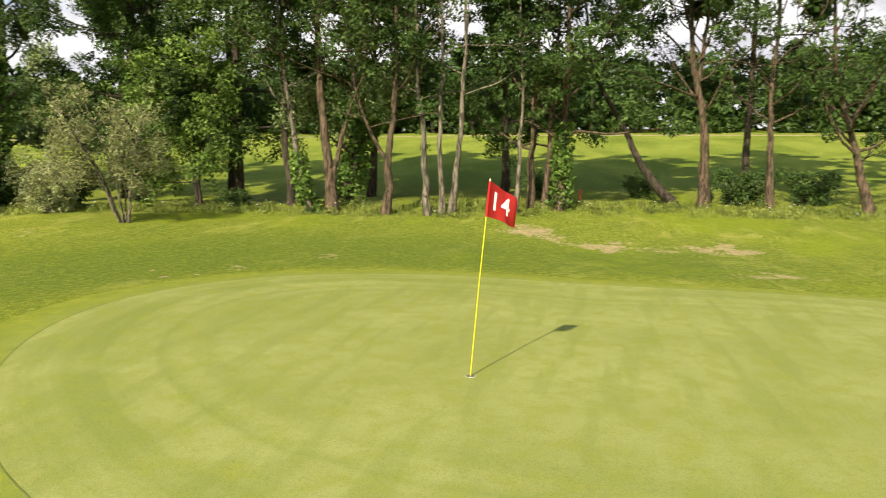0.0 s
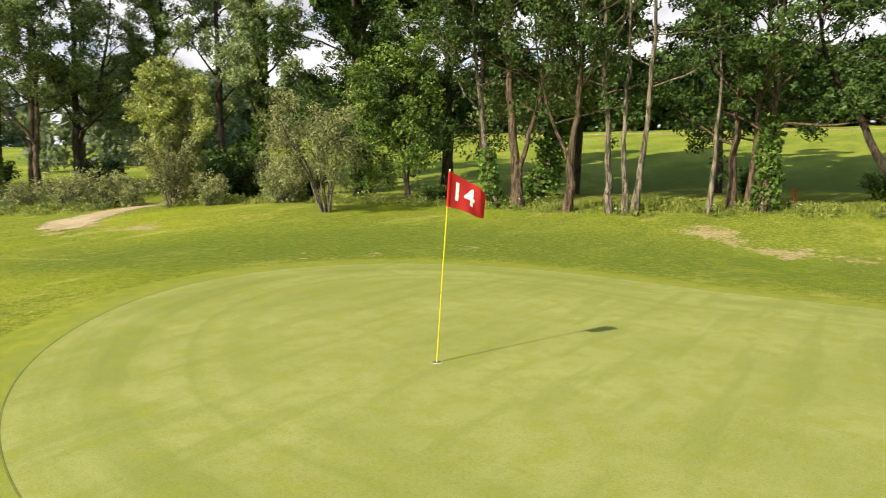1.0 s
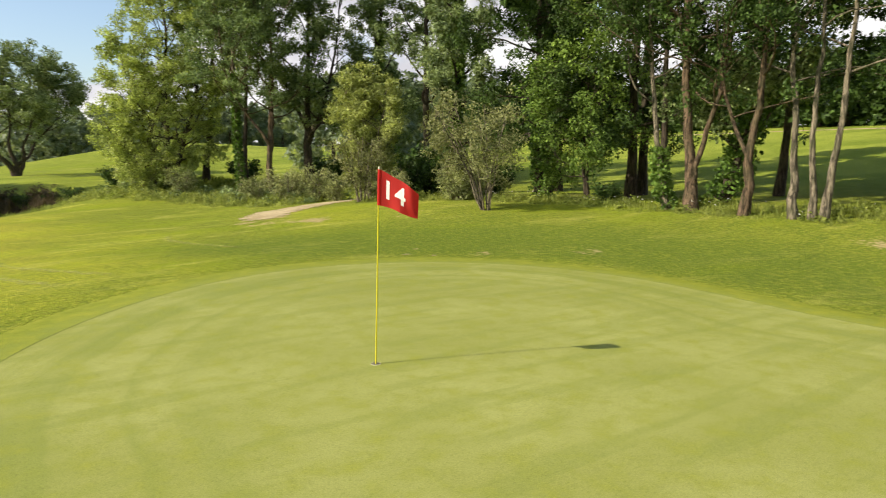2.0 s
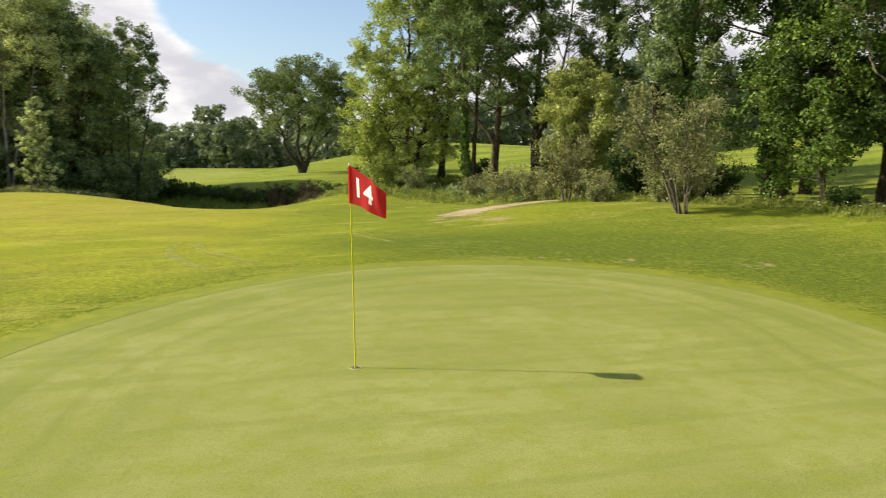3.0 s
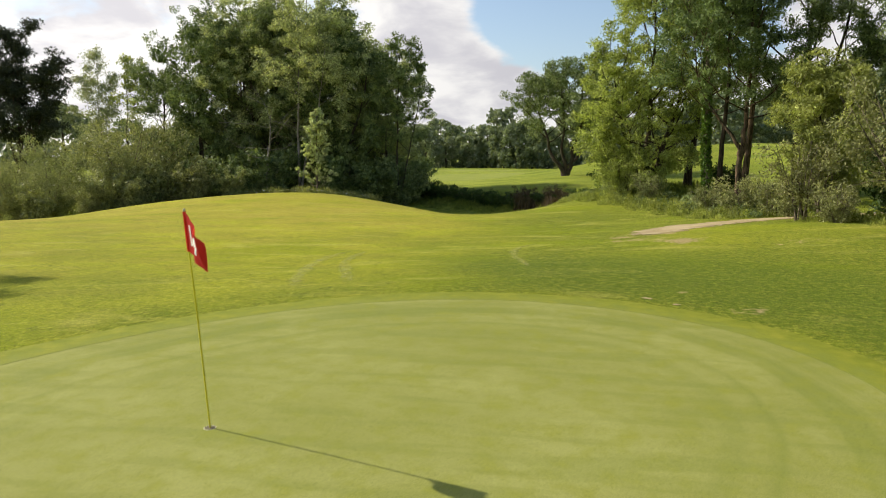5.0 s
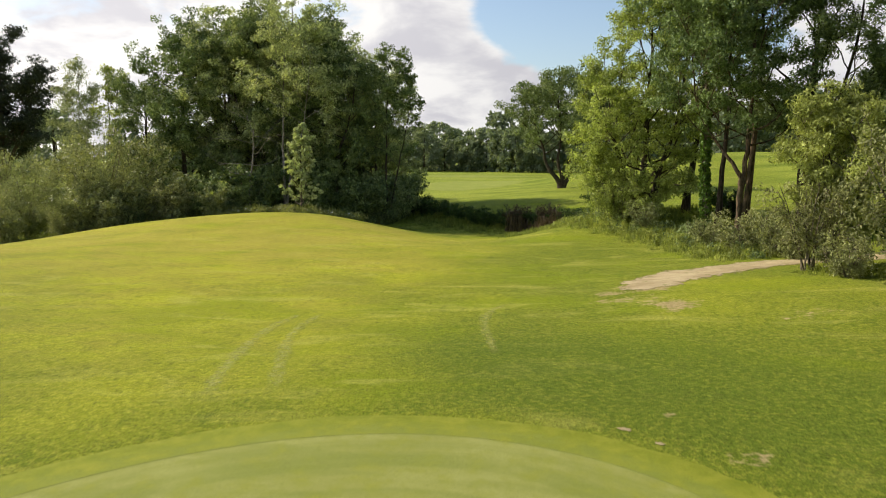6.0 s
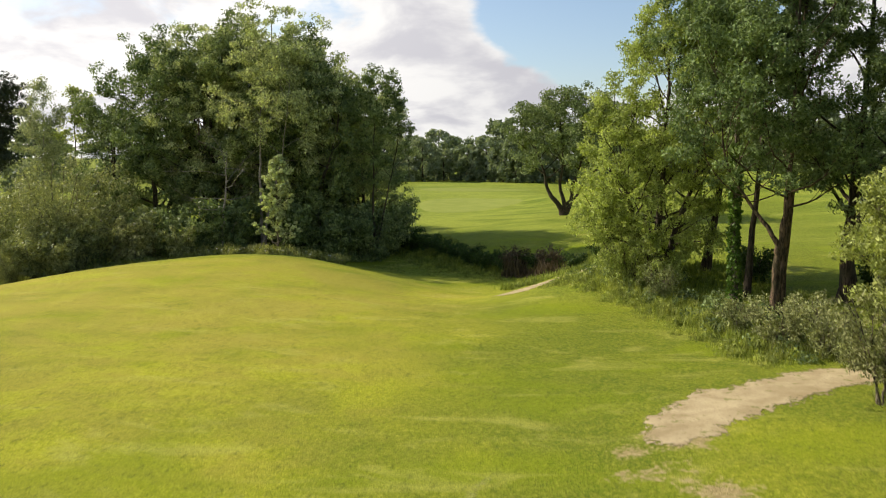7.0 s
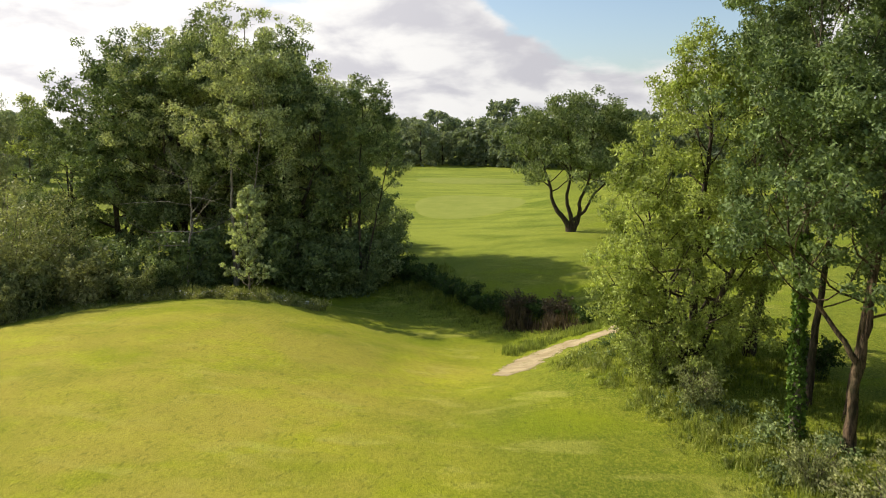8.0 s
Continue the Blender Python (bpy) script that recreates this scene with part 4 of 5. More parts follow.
tree(on_land(4.1, 80.3), [[(0, 0, 0), (-0.5, 0, 1.3), (-1.7, 0.2, 2.6), (-1.9, 0, 4.2), (-3.6, 0, 8.5)], [(0, 0, 0), (0.1, 0, 1.6), (-0.7, 0.3, 3.2), (-0.2, 0.2, 5.4), (-0.7, 0, 10.5)], [(0.1, 0, 0), (0.7, 0, 1.5), (0.5, -0.3, 3.0), (1.5, -0.4, 5), (1.8, 0, 10)], [(0.1, 0, 1.2), (1.4, 0.2, 2.2), (2.0, 0.2, 3.9), (3.6, 0.2, 5.2), (5.0, 0, 7.5)]], 50,
     "lone spreading oak with several dark limbs on the fairway", leaves=M_LEAF_DARK, bark=M_BARK_DARK, radius=0.33, limb_from=0.70, limbs=11, limb_len=6.2, clump=0.8, rise=0.45, count=52000, size=0.19, taper=0.5, top=0.35, tri=True, peak=0.5, dome=(8.0, 13.4), sub=7)

tree(on_land(-17.05, 52.4), [straight(7.2, 0.1, 0)], 51, "pale young conical tree before the dark wood", leaves=M_LEAF_YOUNG, bark=M_BARK_GREY, radius=0.08, limb_from=0.07, limbs=38, limb_len=1.9, clump=0.20, count=15000, size=0.12, rise=0.35, top=0.25, name="young_tree", tri=True, sub=5, slim=0.7, peak=0.5, cone=0.8)

WOOD = "trees of the dark wood"
WOOD_LABEL = "tall broadleaf tree of a dense wood"
broad_oak = tree(on_land(-18.6, 62.5), [straight(16.8, 0.6, -0.5), [(0.3, 0, 0), (1.3, -0.8, 4), (2.9, -1.2, 8), (4.0, -1.2, 13.0)]], 61, WOOD_LABEL, group=WOOD, leaves=M_LEAF_DARK, bark=M_BARK_DARK, radius=0.26, limb_from=0.14, limbs=17, limb_len=5.0, clump=0.807, top=0.45, count=34510, size=0.2, peak=0.48, joined=True, dome=(6.8, 18.2), sub=7)
tall_ash = tree(on_land(-21.4, 62.4), [straight(19.6, 0.3, -0.4), [(-0.3, 0, 0), (-1.6, 0.6, 5), (-3.4, 1, 10), (-4.8, 1, 16.0)], [(0.3, 0, 0), (1.5, -0.6, 5), (3.2, -1, 10), (4.4, -1, 15.5)]], 62, WOOD_LABEL, group=WOOD, leaves=M_LEAF_ASH, bark=M_BARK_GREY, radius=0.26, limb_from=0.20, limbs=14, limb_len=5.0, clump=0.765, top=0.45, count=45220, size=0.2, peak=0.48, joined=True, dome=(8.6, 21.8), sub=7)
round_oak = tree(on_land(-26.8, 62.0), [straight(18.4, -0.4, -0.3), [(-0.2, 0.1, 0), (-1.2, 0.3, 5), (-2.6, 0.4, 9), (-3.8, 0.5, 14)]], 63, WOOD_LABEL, group=WOOD, leaves=M_LEAF_DARK, bark=M_BARK_DARK, radius=0.28, limb_from=0.10, limbs=18, limb_len=5.4, clump=0.807, top=0.45, count=36890, size=0.2, peak=0.48, joined=True, dome=(7.8, 19.6), sub=7)
wood_kinds = [broad_oak, tall_ash, round_oak]
for i, (x, y, turn, s) in enumerate([(-32.0, 60.4, 40, 1.02), (-16.2, 69, 150, 0.76), (-22, 66, 90, 1.0), (-18.8, 68, 200, 0.9), (-28.4, 64.0, 300, 0.95),
                                     (-36.0, 61, 130, 0.74), (-24.6, 63.0, 180, 1.10), (-14.6, 66.5, 80, 0.74)]):
    twin = copy_thing(wood_kinds[i % 3], pose(x, y, ground_z(x, y) - 0.05, 0, 0, turn))
    twin.scale = (s, s, s)
light_one = tree(on_land(-20.6, 57.8), [straight(15.0, 0.3, -0.3), [(0, 0, 0), (0.9, -0.5, 4), (2.2, -0.8, 8), (3.2, -1.0, 14)]], 64, "pale leafy ash at the front of the wood", group=WOOD, leaves=M_LEAF_ASH, bark=M_BARK_PALE, radius=0.15, limb_from=0.6, limbs=13, limb_len=4.4, clump=0.7, count=20000, size=0.16, peak=0.40, joined=True, dome=(5.6, 17.2), hang=0.05)
tree(on_land(-11.8, 61.0), [straight(14.8, 0.2, 0.2, -0.3), [(0.1, 0, 0), (0.6, 0.1, 4), (1.4, 0.2, 8), (1.9, 0.2, 12.5)]], 66, "airy slim oak at the edge of the wood", group=WOOD, leaves=M_LEAF_DARK, bark=M_BARK_DARK, radius=0.12, limb_from=0.42, limbs=12, limb_len=2.6, clump=0.5, count=12000, size=0.17, tri=True)
tree(on_land(-22.4, 54.2), [straight(8.0, 0.8, -0.3)], 65, "dead bare tree with pale crooked branches", bark=M_BARK_PALE, radius=0.13, limb_from=0.35, limbs=10, limb_len=4.2, count=0, rise=0.1, top=0.2, name="dead_tree")


def wood_edge():
    """Bushes under the wood's edge, and the round sallows to its west."""
    dark = shrub(on_land(-13.9, 59.6), 3.4, 4.4, 71, "dark bush under the edge of the wood", M_LEAF_DARK, 7500, 0.22, group="bushes along the wood", stems=8, clump=0.75, simple=True)
    round_one = shrub(on_land(-33.4, 50.2), 8.3, 9.0, 72, "large rounded grey-green sallow bush", M_LEAF_GREY, 22000, 0.175, group="sallow bushes", stems=13, clump=1.1, bare=0.08, simple=True)
    pale = shrub(on_land(-27.5, 50.8), 3.2, 3.0, 73, "pale bush before the wood", M_LEAF_GREY, 6000, 0.2, group="bushes along the wood", stems=7, clump=0.6, simple=True)
    for x, y, s, turn in [(-19.2, 60.2, 1.25, 50), (-16.4, 59.8, 1.2, 150), (-22.4, 58.6, 1.2, 10), (-14.6, 62.5, 1.2, 70), (-18.0, 64.5, 1.3, 20), (-24.5, 52.8, 0.8, 200), (-23.2, 53.6, 0.7, 330), (-12.0, 60.8, 0.95, 280), (-12.2, 65, 1.0, 30), (-12.4, 70, 0.9, 80), (-31.5, 50, 0.9, 170), (-13.2, 75, 1.0, 10), (-11.8, 62.4, 1.15, 260), (-23, 55.6, 1.2, 300), (-27.5, 53.4, 1.1, 210)]:
        copy_thing(dark, pose(x, y, ground_z(x, y) - 0.03, 0, 0, turn)).scale = (s, s, s)
    for x, y, s, turn in [(-38.2, 43.6, 0.56, 90), (-42.5, 45.2, 0.66, 210), (-33.2, 44.8, 0.32, 200), (-43, 54, 0.8, 150), (-39.6, 49.0, 0.62, 250)]:
        copy_thing(round_one, pose(x, y, ground_z(x, y) - 0.03, 0, 0, turn)).scale = (s, s, s)
    for x, y, s, turn in [(-24.0, 50.8, 0.7, 60), (-30.4, 46.5, 0.75, 140), (-35.6, 42.0, 0.8, 10), (-31.2, 49.0, 1.2, 40), (-29.0, 51.5, 1.3, 190), (-33.0, 53.0, 1.5, 300), (-32.4, 46.0, 1.0, 80)]:
        copy_thing(pale, pose(x, y, ground_z(x, y) - 0.03, 0, 0, turn)).scale = (s, s, s)


wood_edge()
tree(on_land(-45.2, 63.5), [straight(14.5, 0.6, 0.2), straight(13.0, -1.2, 0.3), straight(12.0, 1.9, 0.4)], 75, "wispy pale birch with thin foliage", leaves=M_LEAF_PALE, bark=M_BARK_PALE, radius=0.10, limb_from=0.25, limbs=14, limb_len=2.1, clump=0.7, count=17000, size=0.15, hang=0.3, tri=True)
tree(on_land(-41.2, 62.5), [straight(14.0, 0.3, 0.2), straight(13.0, 1.6, 0.1)], 76, "slim tree with a small leafy top above the sallows", leaves=M_LEAF_LIGHT, bark=M_BARK_DARK, radius=0.12, limb_from=0.66, limbs=9, limb_len=1.6, clump=0.55, count=4200, size=0.18, tri=True)
tree(on_land(-65.5, 77.0), [straight(17.0, 0.6, 0.2), [(0, 0, 0), (1.0, 0, 4), (3.2, 0.2, 8), (4.6, 0, 12)], [(0, 0, 0), (-1.4, 0, 5), (-2.8, 0.2, 10), (-3.2, 0, 14)]], 77, "dark old pine with flat-topped boughs", leaves=M_LEAF_PINE, bark=M_BARK_DARK, radius=0.34, limb_from=0.26, limbs=14, limb_len=4.2, clump=1.3, count=40000, size=0.34, name="pine_tree", flat=0.5, slim=0.35, tri=True)
# the trees whose shade falls across the mown bank west of the green
tree(on_land(-31.6, 12.8), [straight(15.0, 0.4, 0.2)], 78, "broad tree west of the green that shades the bank", leaves=M_LEAF, radius=0.28, limb_from=0.3, limbs=16, limb_len=2.8, count=6000, size=0.26, joined=True)
tree(on_land(-22.2, 4.5), [straight(11.5, 0.4, 0.2)], 79, "slim tree west of the green that shades the bank", leaves=M_LEAF, radius=0.18, limb_from=0.5, limbs=12, limb_len=1.8, count=3000, size=0.26, joined=True)

# ---- bushes by the tree row ----
shrub(on_land(12.2, 12.95), 3.9, 4.3, 81, "grey-green sallow bush with bare forked stems", M_LEAF_OLIVE, 8600, 0.10, stems=10, clump=0.40, bare=0.46, slim=0.42, lean=(-0.6, 0.75))
tree(on_land(13.0, 22.5), [straight(5.7, 0.0, 0.2), straight(5.3, -1.0, 0.4), straight(5.1, 1.1, -0.3), straight(4.8, 0.3, -1.0), straight(4.6, -0.5, 1.0)], 82, "pale yellow-green willow with many slim stems", leaves=M_LEAF_WILLOW, bark=M_BARK_GREY, radius=0.055, limb_from=0.22, limbs=11, limb_len=1.5, clump=0.40, count=34000, size=0.105, slim=0.4, name="willow_tree", sub=4, tri=True, dome=(2.9, 6.3))
BANK = "bushes along the bank"
sallow = shrub(on_land(11.5, 28.1), 1.7, 2.3, 83, "grey-green sallow bush beside the path", M_LEAF_GREY, 4600, 0.095, group=BANK, stems=12, clump=0.26, bare=0.12)
for x, y, s, turn in [(12.6, 27.0, 1.0, 80), (12.8, 25.6, 0.7, 220), (13.6, 23.3, 0.8, 150), (12.6, 19.6, 0.75, 30), (15.4, 18.2, 1.1, 190), (16.6, 19.8, 1.2, 70), (14.2, 17.4, 0.85, 240), (10.6, 30.6, 0.8, 300), (13.2, 30.5, 0.8, 10), (8.4, 36.2, 0.9, 60), (6.7, 42.2, 0.8, 110)]:
    copy_thing(sallow, pose(x, y, ground_z(x, y) - 0.03, 0, 0, turn)).scale = (s, s, s)
shrub(on_land(7.2, 38.6), 3.0, 3.2, 88, "fresh green maple shoots leaning over the bank", M_LEAF_LIGHT, 9000, 0.115, group=BANK, stems=12, clump=0.36, bare=0.12)
shrub(on_land(12.0, 21.5), 3.0, 2.3, 85, "tall airy sallow bush where the path meets the trees", M_LEAF_OLIVE, 4200, 0.10, group=BANK, stems=9, clump=0.34, bare=0.3, slim=0.45)
green_bush = shrub(on_land(16.9, 21.6), 1.6, 2.4, 84, "leafy green bush among the trunks", M_LEAF, 4200, 0.14, group=BANK, stems=8, clump=0.40, simple=True)
for x, y, s, turn in [(18.2, 19.8, 0.9, 40), (16.4, 23.4, 1.2, 130), (23.6, -7.2, 0.85, 70), (24.2, -3.2, 0.6, 200), (20.9, 0.6, 0.7, 20), (6.6, 44.4, 0.8, 250), (18.2, 26, 1.6, 300), (24.5, -10, 0.8, 100), (17.4, 12, 0.45, 50), (13.4, 39.4, 0.9, 260), (18.0, 36.4, 1.0, 75)]:
    copy_thing(green_bush, pose(x, y, ground_z(x, y) - 0.03, 0, 0, turn)).scale = (s, s, s)
# the ragged line of bushes in the ditch
for x, y, s, turn in [(-1.4, 55.4, 0.75, 20), (-4.6, 59.0, 0.75, 120), (-7.4, 62.6, 0.85, 220), (-10.0, 64.6, 1.0, 60), (0.8, 54.4, 0.65, 310), (-3.2, 57.4, 0.8, 90), (4.8, 50.8, 0.6, 200), (-0.3, 54.2, 0.55, 140), (2.0, 53.5, 0.6, 260), (3.4, 52.2, 0.5, 30), (-2.2, 56.0, 0.6, 180), (-8.8, 63.4, 0.8, 80), (-6.0, 61.0, 0.75, 300), (-11.2, 62.6, 0.9, 10)]:
    copy_thing(green_bush, pose(x, y, ground_z(x, y) - 0.03, 0, 0, turn)).scale = (s, s, s)

# two dead brown bushes down in the ditch
brown = shrub(on_land(0.6, 53.9), 1.6, 2.4, 86, "dead brown bush among the ditch reeds", M_REED, 3400, 0.12, group="dead bushes in the ditch", stems=9, clump=0.36, bare=0.1, simple=True)
copy_thing(brown, pose(3.0, 52.6, ground_z(3.0, 52.6) - 0.03, 0, 0, 130)).scale = (0.95, 0.95, 0.9)

# ---- distant trees ----
FAR = "distant trees"
def far_tree(place, high, wide, seed, label, low=0.0, count=3000, size=0.70, leaves=M_LEAF_HAZY):
    """A distant tree: a short trunk and a broad crown of leaf clumps that reaches nearly to the ground."""
    rng = np.random.default_rng(seed)
    root = thing("tree", place, label, "tree", FAR)
    trunk = Build()
    trunk.tube(bend([(0, 0, -0.3), (0.2, 0.1, high * 0.4), (0.3, 0, high * 0.85)], 8, rng, 0.1), np.linspace(0.38, 0.08, 8), 7, seed, 0.08)
    part("trunk", trunk, M_BARK_DARK, root)
    spots, sizes = [], []
    for k in range(120):
        u = rng.uniform(low, 1.0)
        reach = wide * (0.35 + 0.65 * np.sin(np.pi * min(1, 0.22 + 0.74 * u)) ** 0.7) * rng.uniform(0.45, 1.0)
        a = rng.uniform(0, 2 * np.pi)
        spots.append((np.cos(a) * reach, np.sin(a) * reach, high * (0.04 + 0.92 * u)))
        sizes.append(rng.uniform(0.7, 1.5))
    quads, faces = leaf_cloud(rng, spots, sizes, count, size, 0.75, 0.5, 0.8, True)
    crown = Build()
    crown.add(quads, faces)
    part("crown", crown, leaves, root, "", False)
    return root


FAR_LABEL = "distant broadleaf tree at the edge of the course"
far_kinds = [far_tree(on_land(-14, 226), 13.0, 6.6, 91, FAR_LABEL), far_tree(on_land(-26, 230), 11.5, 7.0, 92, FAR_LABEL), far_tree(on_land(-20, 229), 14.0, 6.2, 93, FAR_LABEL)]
hedge_kinds = [far_tree(on_land(81, -60), 9.5, 4.2, 94, FAR_LABEL, 0.0, 3000, 0.54, M_LEAF), far_tree(on_land(80, -53), 8.6, 4.6, 95, FAR_LABEL, 0.0, 3000, 0.54, M_LEAF)]
rng = np.random.default_rng(7)
spots = [(x + rng.uniform(-2, 2), 224 + 0.06 * abs(x) + rng.uniform(-5, 8), rng.uniform(0.85, 1.2)) for x in range(-130, 40, 6) if not -30 < x < -10]
spots += [(x + rng.uniform(-3, 3), 245 + rng.uniform(0, 14), rng.uniform(1.1, 1.4)) for x in range(-160, 110, 8)]
spots += [(80 + 0.10 * y + rng.uniform(-2, 3), y + rng.uniform(-2, 2), rng.uniform(0.62, 0.9)) for y in range(-62, 175, 5)]
spots += [(92 + 0.10 * y + rng.uniform(-3, 3), y + rng.uniform(-3, 3), rng.uniform(0.8, 1.1)) for y in range(-62, 175, 8)]
spots += [(x + rng.uniform(-2, 2), 150 + 0.3 * (x - 14) + rng.uniform(-3, 3), rng.uniform(0.9, 1.15)) for x in range(14, 80, 7)]
spots += [(x + rng.uniform(-2, 2), 62 + 0.62 * (x - 30) + rng.uniform(-3, 3), rng.uniform(0.6, 0.85)) for x in range(34, 78, 6)]
spots += [(-80 - rng.uniform(0, 40), y + rng.uniform(-4, 4), rng.uniform(0.7, 1.1)) for y in range(40, 200, 14)]
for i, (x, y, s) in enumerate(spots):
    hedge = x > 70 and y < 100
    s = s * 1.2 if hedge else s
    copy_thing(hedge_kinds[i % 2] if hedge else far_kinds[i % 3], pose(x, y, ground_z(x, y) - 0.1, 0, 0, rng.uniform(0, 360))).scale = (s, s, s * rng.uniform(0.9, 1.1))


# ---- tall grass and weeds ----
def blades(name, places, high, wide, mat, label, seed, lean=0.35, per=4):
    """Grass as bent blades in small tufts. A third column of the places scales the height."""
    rng = np.random.default_rng(seed)
    places = np.asarray(places, float)
    tall = np.repeat(places[:, 2], per) if places.shape[1] > 2 else 1.0
    at = np.repeat(places[:, :2], per, axis=0) + rng.normal(0, 0.06, (len(places) * per, 2))
    n = len(at)
    patch = 0.55 + 0.45 * np.sin(at[:, 0] * 1.9 + 1.3 * np.sin(at[:, 1] * 1.1)) * np.sin(at[:, 1] * 2.3 + at[:, 0] * 0.7)
    h = high * rng.uniform(0.35, 1.15, n) * (0.5 + patch) * tall
    a, l = rng.uniform(0, 2 * np.pi, n), lean * rng.uniform(0.2, 1.3, n) * h
    side = np.stack([-np.sin(a), np.cos(a)], 1) * (wide * rng.uniform(0.6, 1.3, n))[:, None]
    out = np.stack([np.cos(a), np.sin(a)], 1)
    z = land(at[:, 0], at[:, 1]) - 0.03
    low1, low2 = at - side, at + side
    mid1, mid2 = at + out * l[:, None] * 0.35 - side * 0.7, at + out * l[:, None] * 0.35 + side * 0.7
    tip = at + out * l[:, None]
    pts = np.stack([np.column_stack([low1, z]), np.column_stack([low2, z]), np.column_stack([mid2, z + h * 0.6]), np.column_stack([mid1, z + h * 0.6]), np.column_stack([tip, z + h])], 1)
    k = np.arange(n)[:, None] * 5
    shape = Build()
    shape.add(pts.reshape(-1, 3), k + np.array([[0, 1, 2, 3]]))
    shape.faces += (k + np.array([[3, 2, 4]])).tolist()
    ob = new(name, shape.mesh(name, mat, False))
    return tagged(ob, label, "grass", kind="stuff")


def along(line, n, seed, inner, outer):
    """Spots to the right of a line, thickest and shortest near it; the third column is the height's share."""
    rng = np.random.default_rng(seed)
    line = np.asarray(line, float)
    far = np.r_[0, np.cumsum(np.linalg.norm(np.diff(line, axis=0), axis=1))]
    s = rng.uniform(0, far[-1], n)
    p = np.stack([np.interp(s, far, line[:, 0]), np.interp(s, far, line[:, 1])], 1)
    q = np.stack([np.interp(s + 0.1, far, line[:, 0]), np.interp(s + 0.1, far, line[:, 1])], 1)
    way = q - p
    way /= np.linalg.norm(way, axis=1)[:, None] + 1e-9
    right = np.stack([way[:, 1], -way[:, 0]], 1)
    ragged = 0.25 * np.sin(s * 2.1) + 0.2 * np.sin(s * 5.3 + 1)
    out = rng.uniform(0, 1, n) ** 1.4
    return np.column_stack([p + right * (inner + ragged + (outer - inner) * out)[:, None], 0.35 + 0.85 * step(out, 0.0, 0.4)])


def dots(name, places, size, lift, mat, label, category, seed):
    """Small flower heads above the grass."""
    rng = np.random.default_rng(seed)
    places = np.asarray(places, float)
    n = len(places)
    at = np.column_stack([places[:, :2], land(places[:, 0], places[:, 1]) + lift * rng.uniform(0.6, 1.2, n)])
    turn = np.linspace(0, 2 * np.pi, 7)[:-1]
    ring = np.stack([np.cos(turn), np.sin(turn), 0 * turn], 1)
    tilt = rng.normal(0, 0.35, (n, 2))
    r = size * rng.uniform(0.5, 1.2, n)
    pts = at[:, None] + ring[None] * r[:, None, None]
    pts[:, :, 2] += (ring[None, :, 0] * tilt[:, :1] + ring[None, :, 1] * tilt[:, 1:]) * r[:, None]
    shape = Build()
    shape.add(pts.reshape(-1, 3), np.arange(n * 6).reshape(-1, 6))
    tagged(new(name, shape.mesh(name, mat, False)), label, category, kind="stuff")


EDGE_ROW = [(21, -16), (19.9, -8), (19.0, -3), (17.8, 0.5), (16.3, 3.6), (15.7, 7.4), (15.4, 10.5), (15.0, 13.5), (14.0, 16.6), (12.7, 18.8), (11.6, 20.6), (11.5, 22.4)]
EDGE_PATH = [(10.0, 25.4), (9.3, 27.4), (8.6, 30.0), (7.2, 33.3), (5.6, 36.8), (3.9, 40.2), (2.4, 42.2)]
EDGE_DITCH = [(-12.4, 51.5), (-14, 51.2), (-18, 50.8), (-21, 51.0), (-24, 50.2), (-27.5, 48.2), (-31, 46.8), (-36, 42)]
CREST = [(-12.0, 51.2), (-12.9, 51.4), (-15, 51.7), (-18, 51.3), (-21, 51.4), (-24, 50.6)]
blades("tall_grass", along(EDGE_ROW, 4400, 1, 0.0, 3.0), 0.23, 0.012, M_BLADE_SHADE, "tall unmown grass under the tree row", 1)
blades("tall_grass", along(EDGE_PATH, 2600, 2, 0.0, 3.2), 0.36, 0.014, M_BLADE, "tall unmown grass on the ditch bank", 2)
blades("tall_weeds", along(CREST, 800, 31, -0.2, 1.2), 0.62, 0.02, M_WEED, "pale flowering weeds on the crest of the mound", 31)
blades("tall_grass", along(EDGE_DITCH, 2900, 3, 0.0, 3.0), 0.38, 0.018, M_WEED, "tall weeds along the back of the mown mound", 3)
blades("tall_grass", along([(7.0, 49.2), (4.6, 48.3), (2.6, 47.5), (1.0, 45.9)], 1100, 14, 0.0, 1.7), 0.34, 0.016, M_BLADE, "tall grass on the bank above the narrow path", 15)
blades("ditch_grass", along([(4.5, 49.6), (1, 51.6), (-2.4, 53.6), (-6, 56.6), (-9.6, 60.5), (-11, 66)], 3600, 8, -0.6, 5.0), 0.36, 0.022, M_BLADE_SHADE, "rank dark grass filling the ditch", 4)
blades("ditch_grass", along([(1.6, 48.4), (-1.5, 49.6), (-5.0, 51.8), (-9, 53.6), (-12.6, 56)], 2600, 18, 0.0, 6.0), 0.13, 0.014, M_BLADE, "soft uncut grass on the slope down to the ditch", 19)
blades("ditch_grass", along([(11.6, 27.5), (10.6, 30), (9.4, 33.3), (8.0, 37), (6.6, 40.5), (7.5, 44)], 2600, 9, 0.0, 6.0), 0.28, 0.018, M_BLADE_SHADE, "dark undergrowth beneath the trees", 6)
for x, y, n, high in [(2.8, 51.1, 120, 0.85), (1.5, 51.7, 70, 0.6), (0.7, 52.2, 110, 0.95), (3.9, 50.4, 50, 0.5)]:
    r = np.random.default_rng(int(100 + n))
    blades("reed_clump", np.column_stack([x + r.normal(0, 0.42, n), y + r.normal(0, 0.3, n), r.uniform(0.5, 1.2, n)]), high, 0.03, M_REED, "clump of brown reeds in the ditch", n, 0.25, 4)


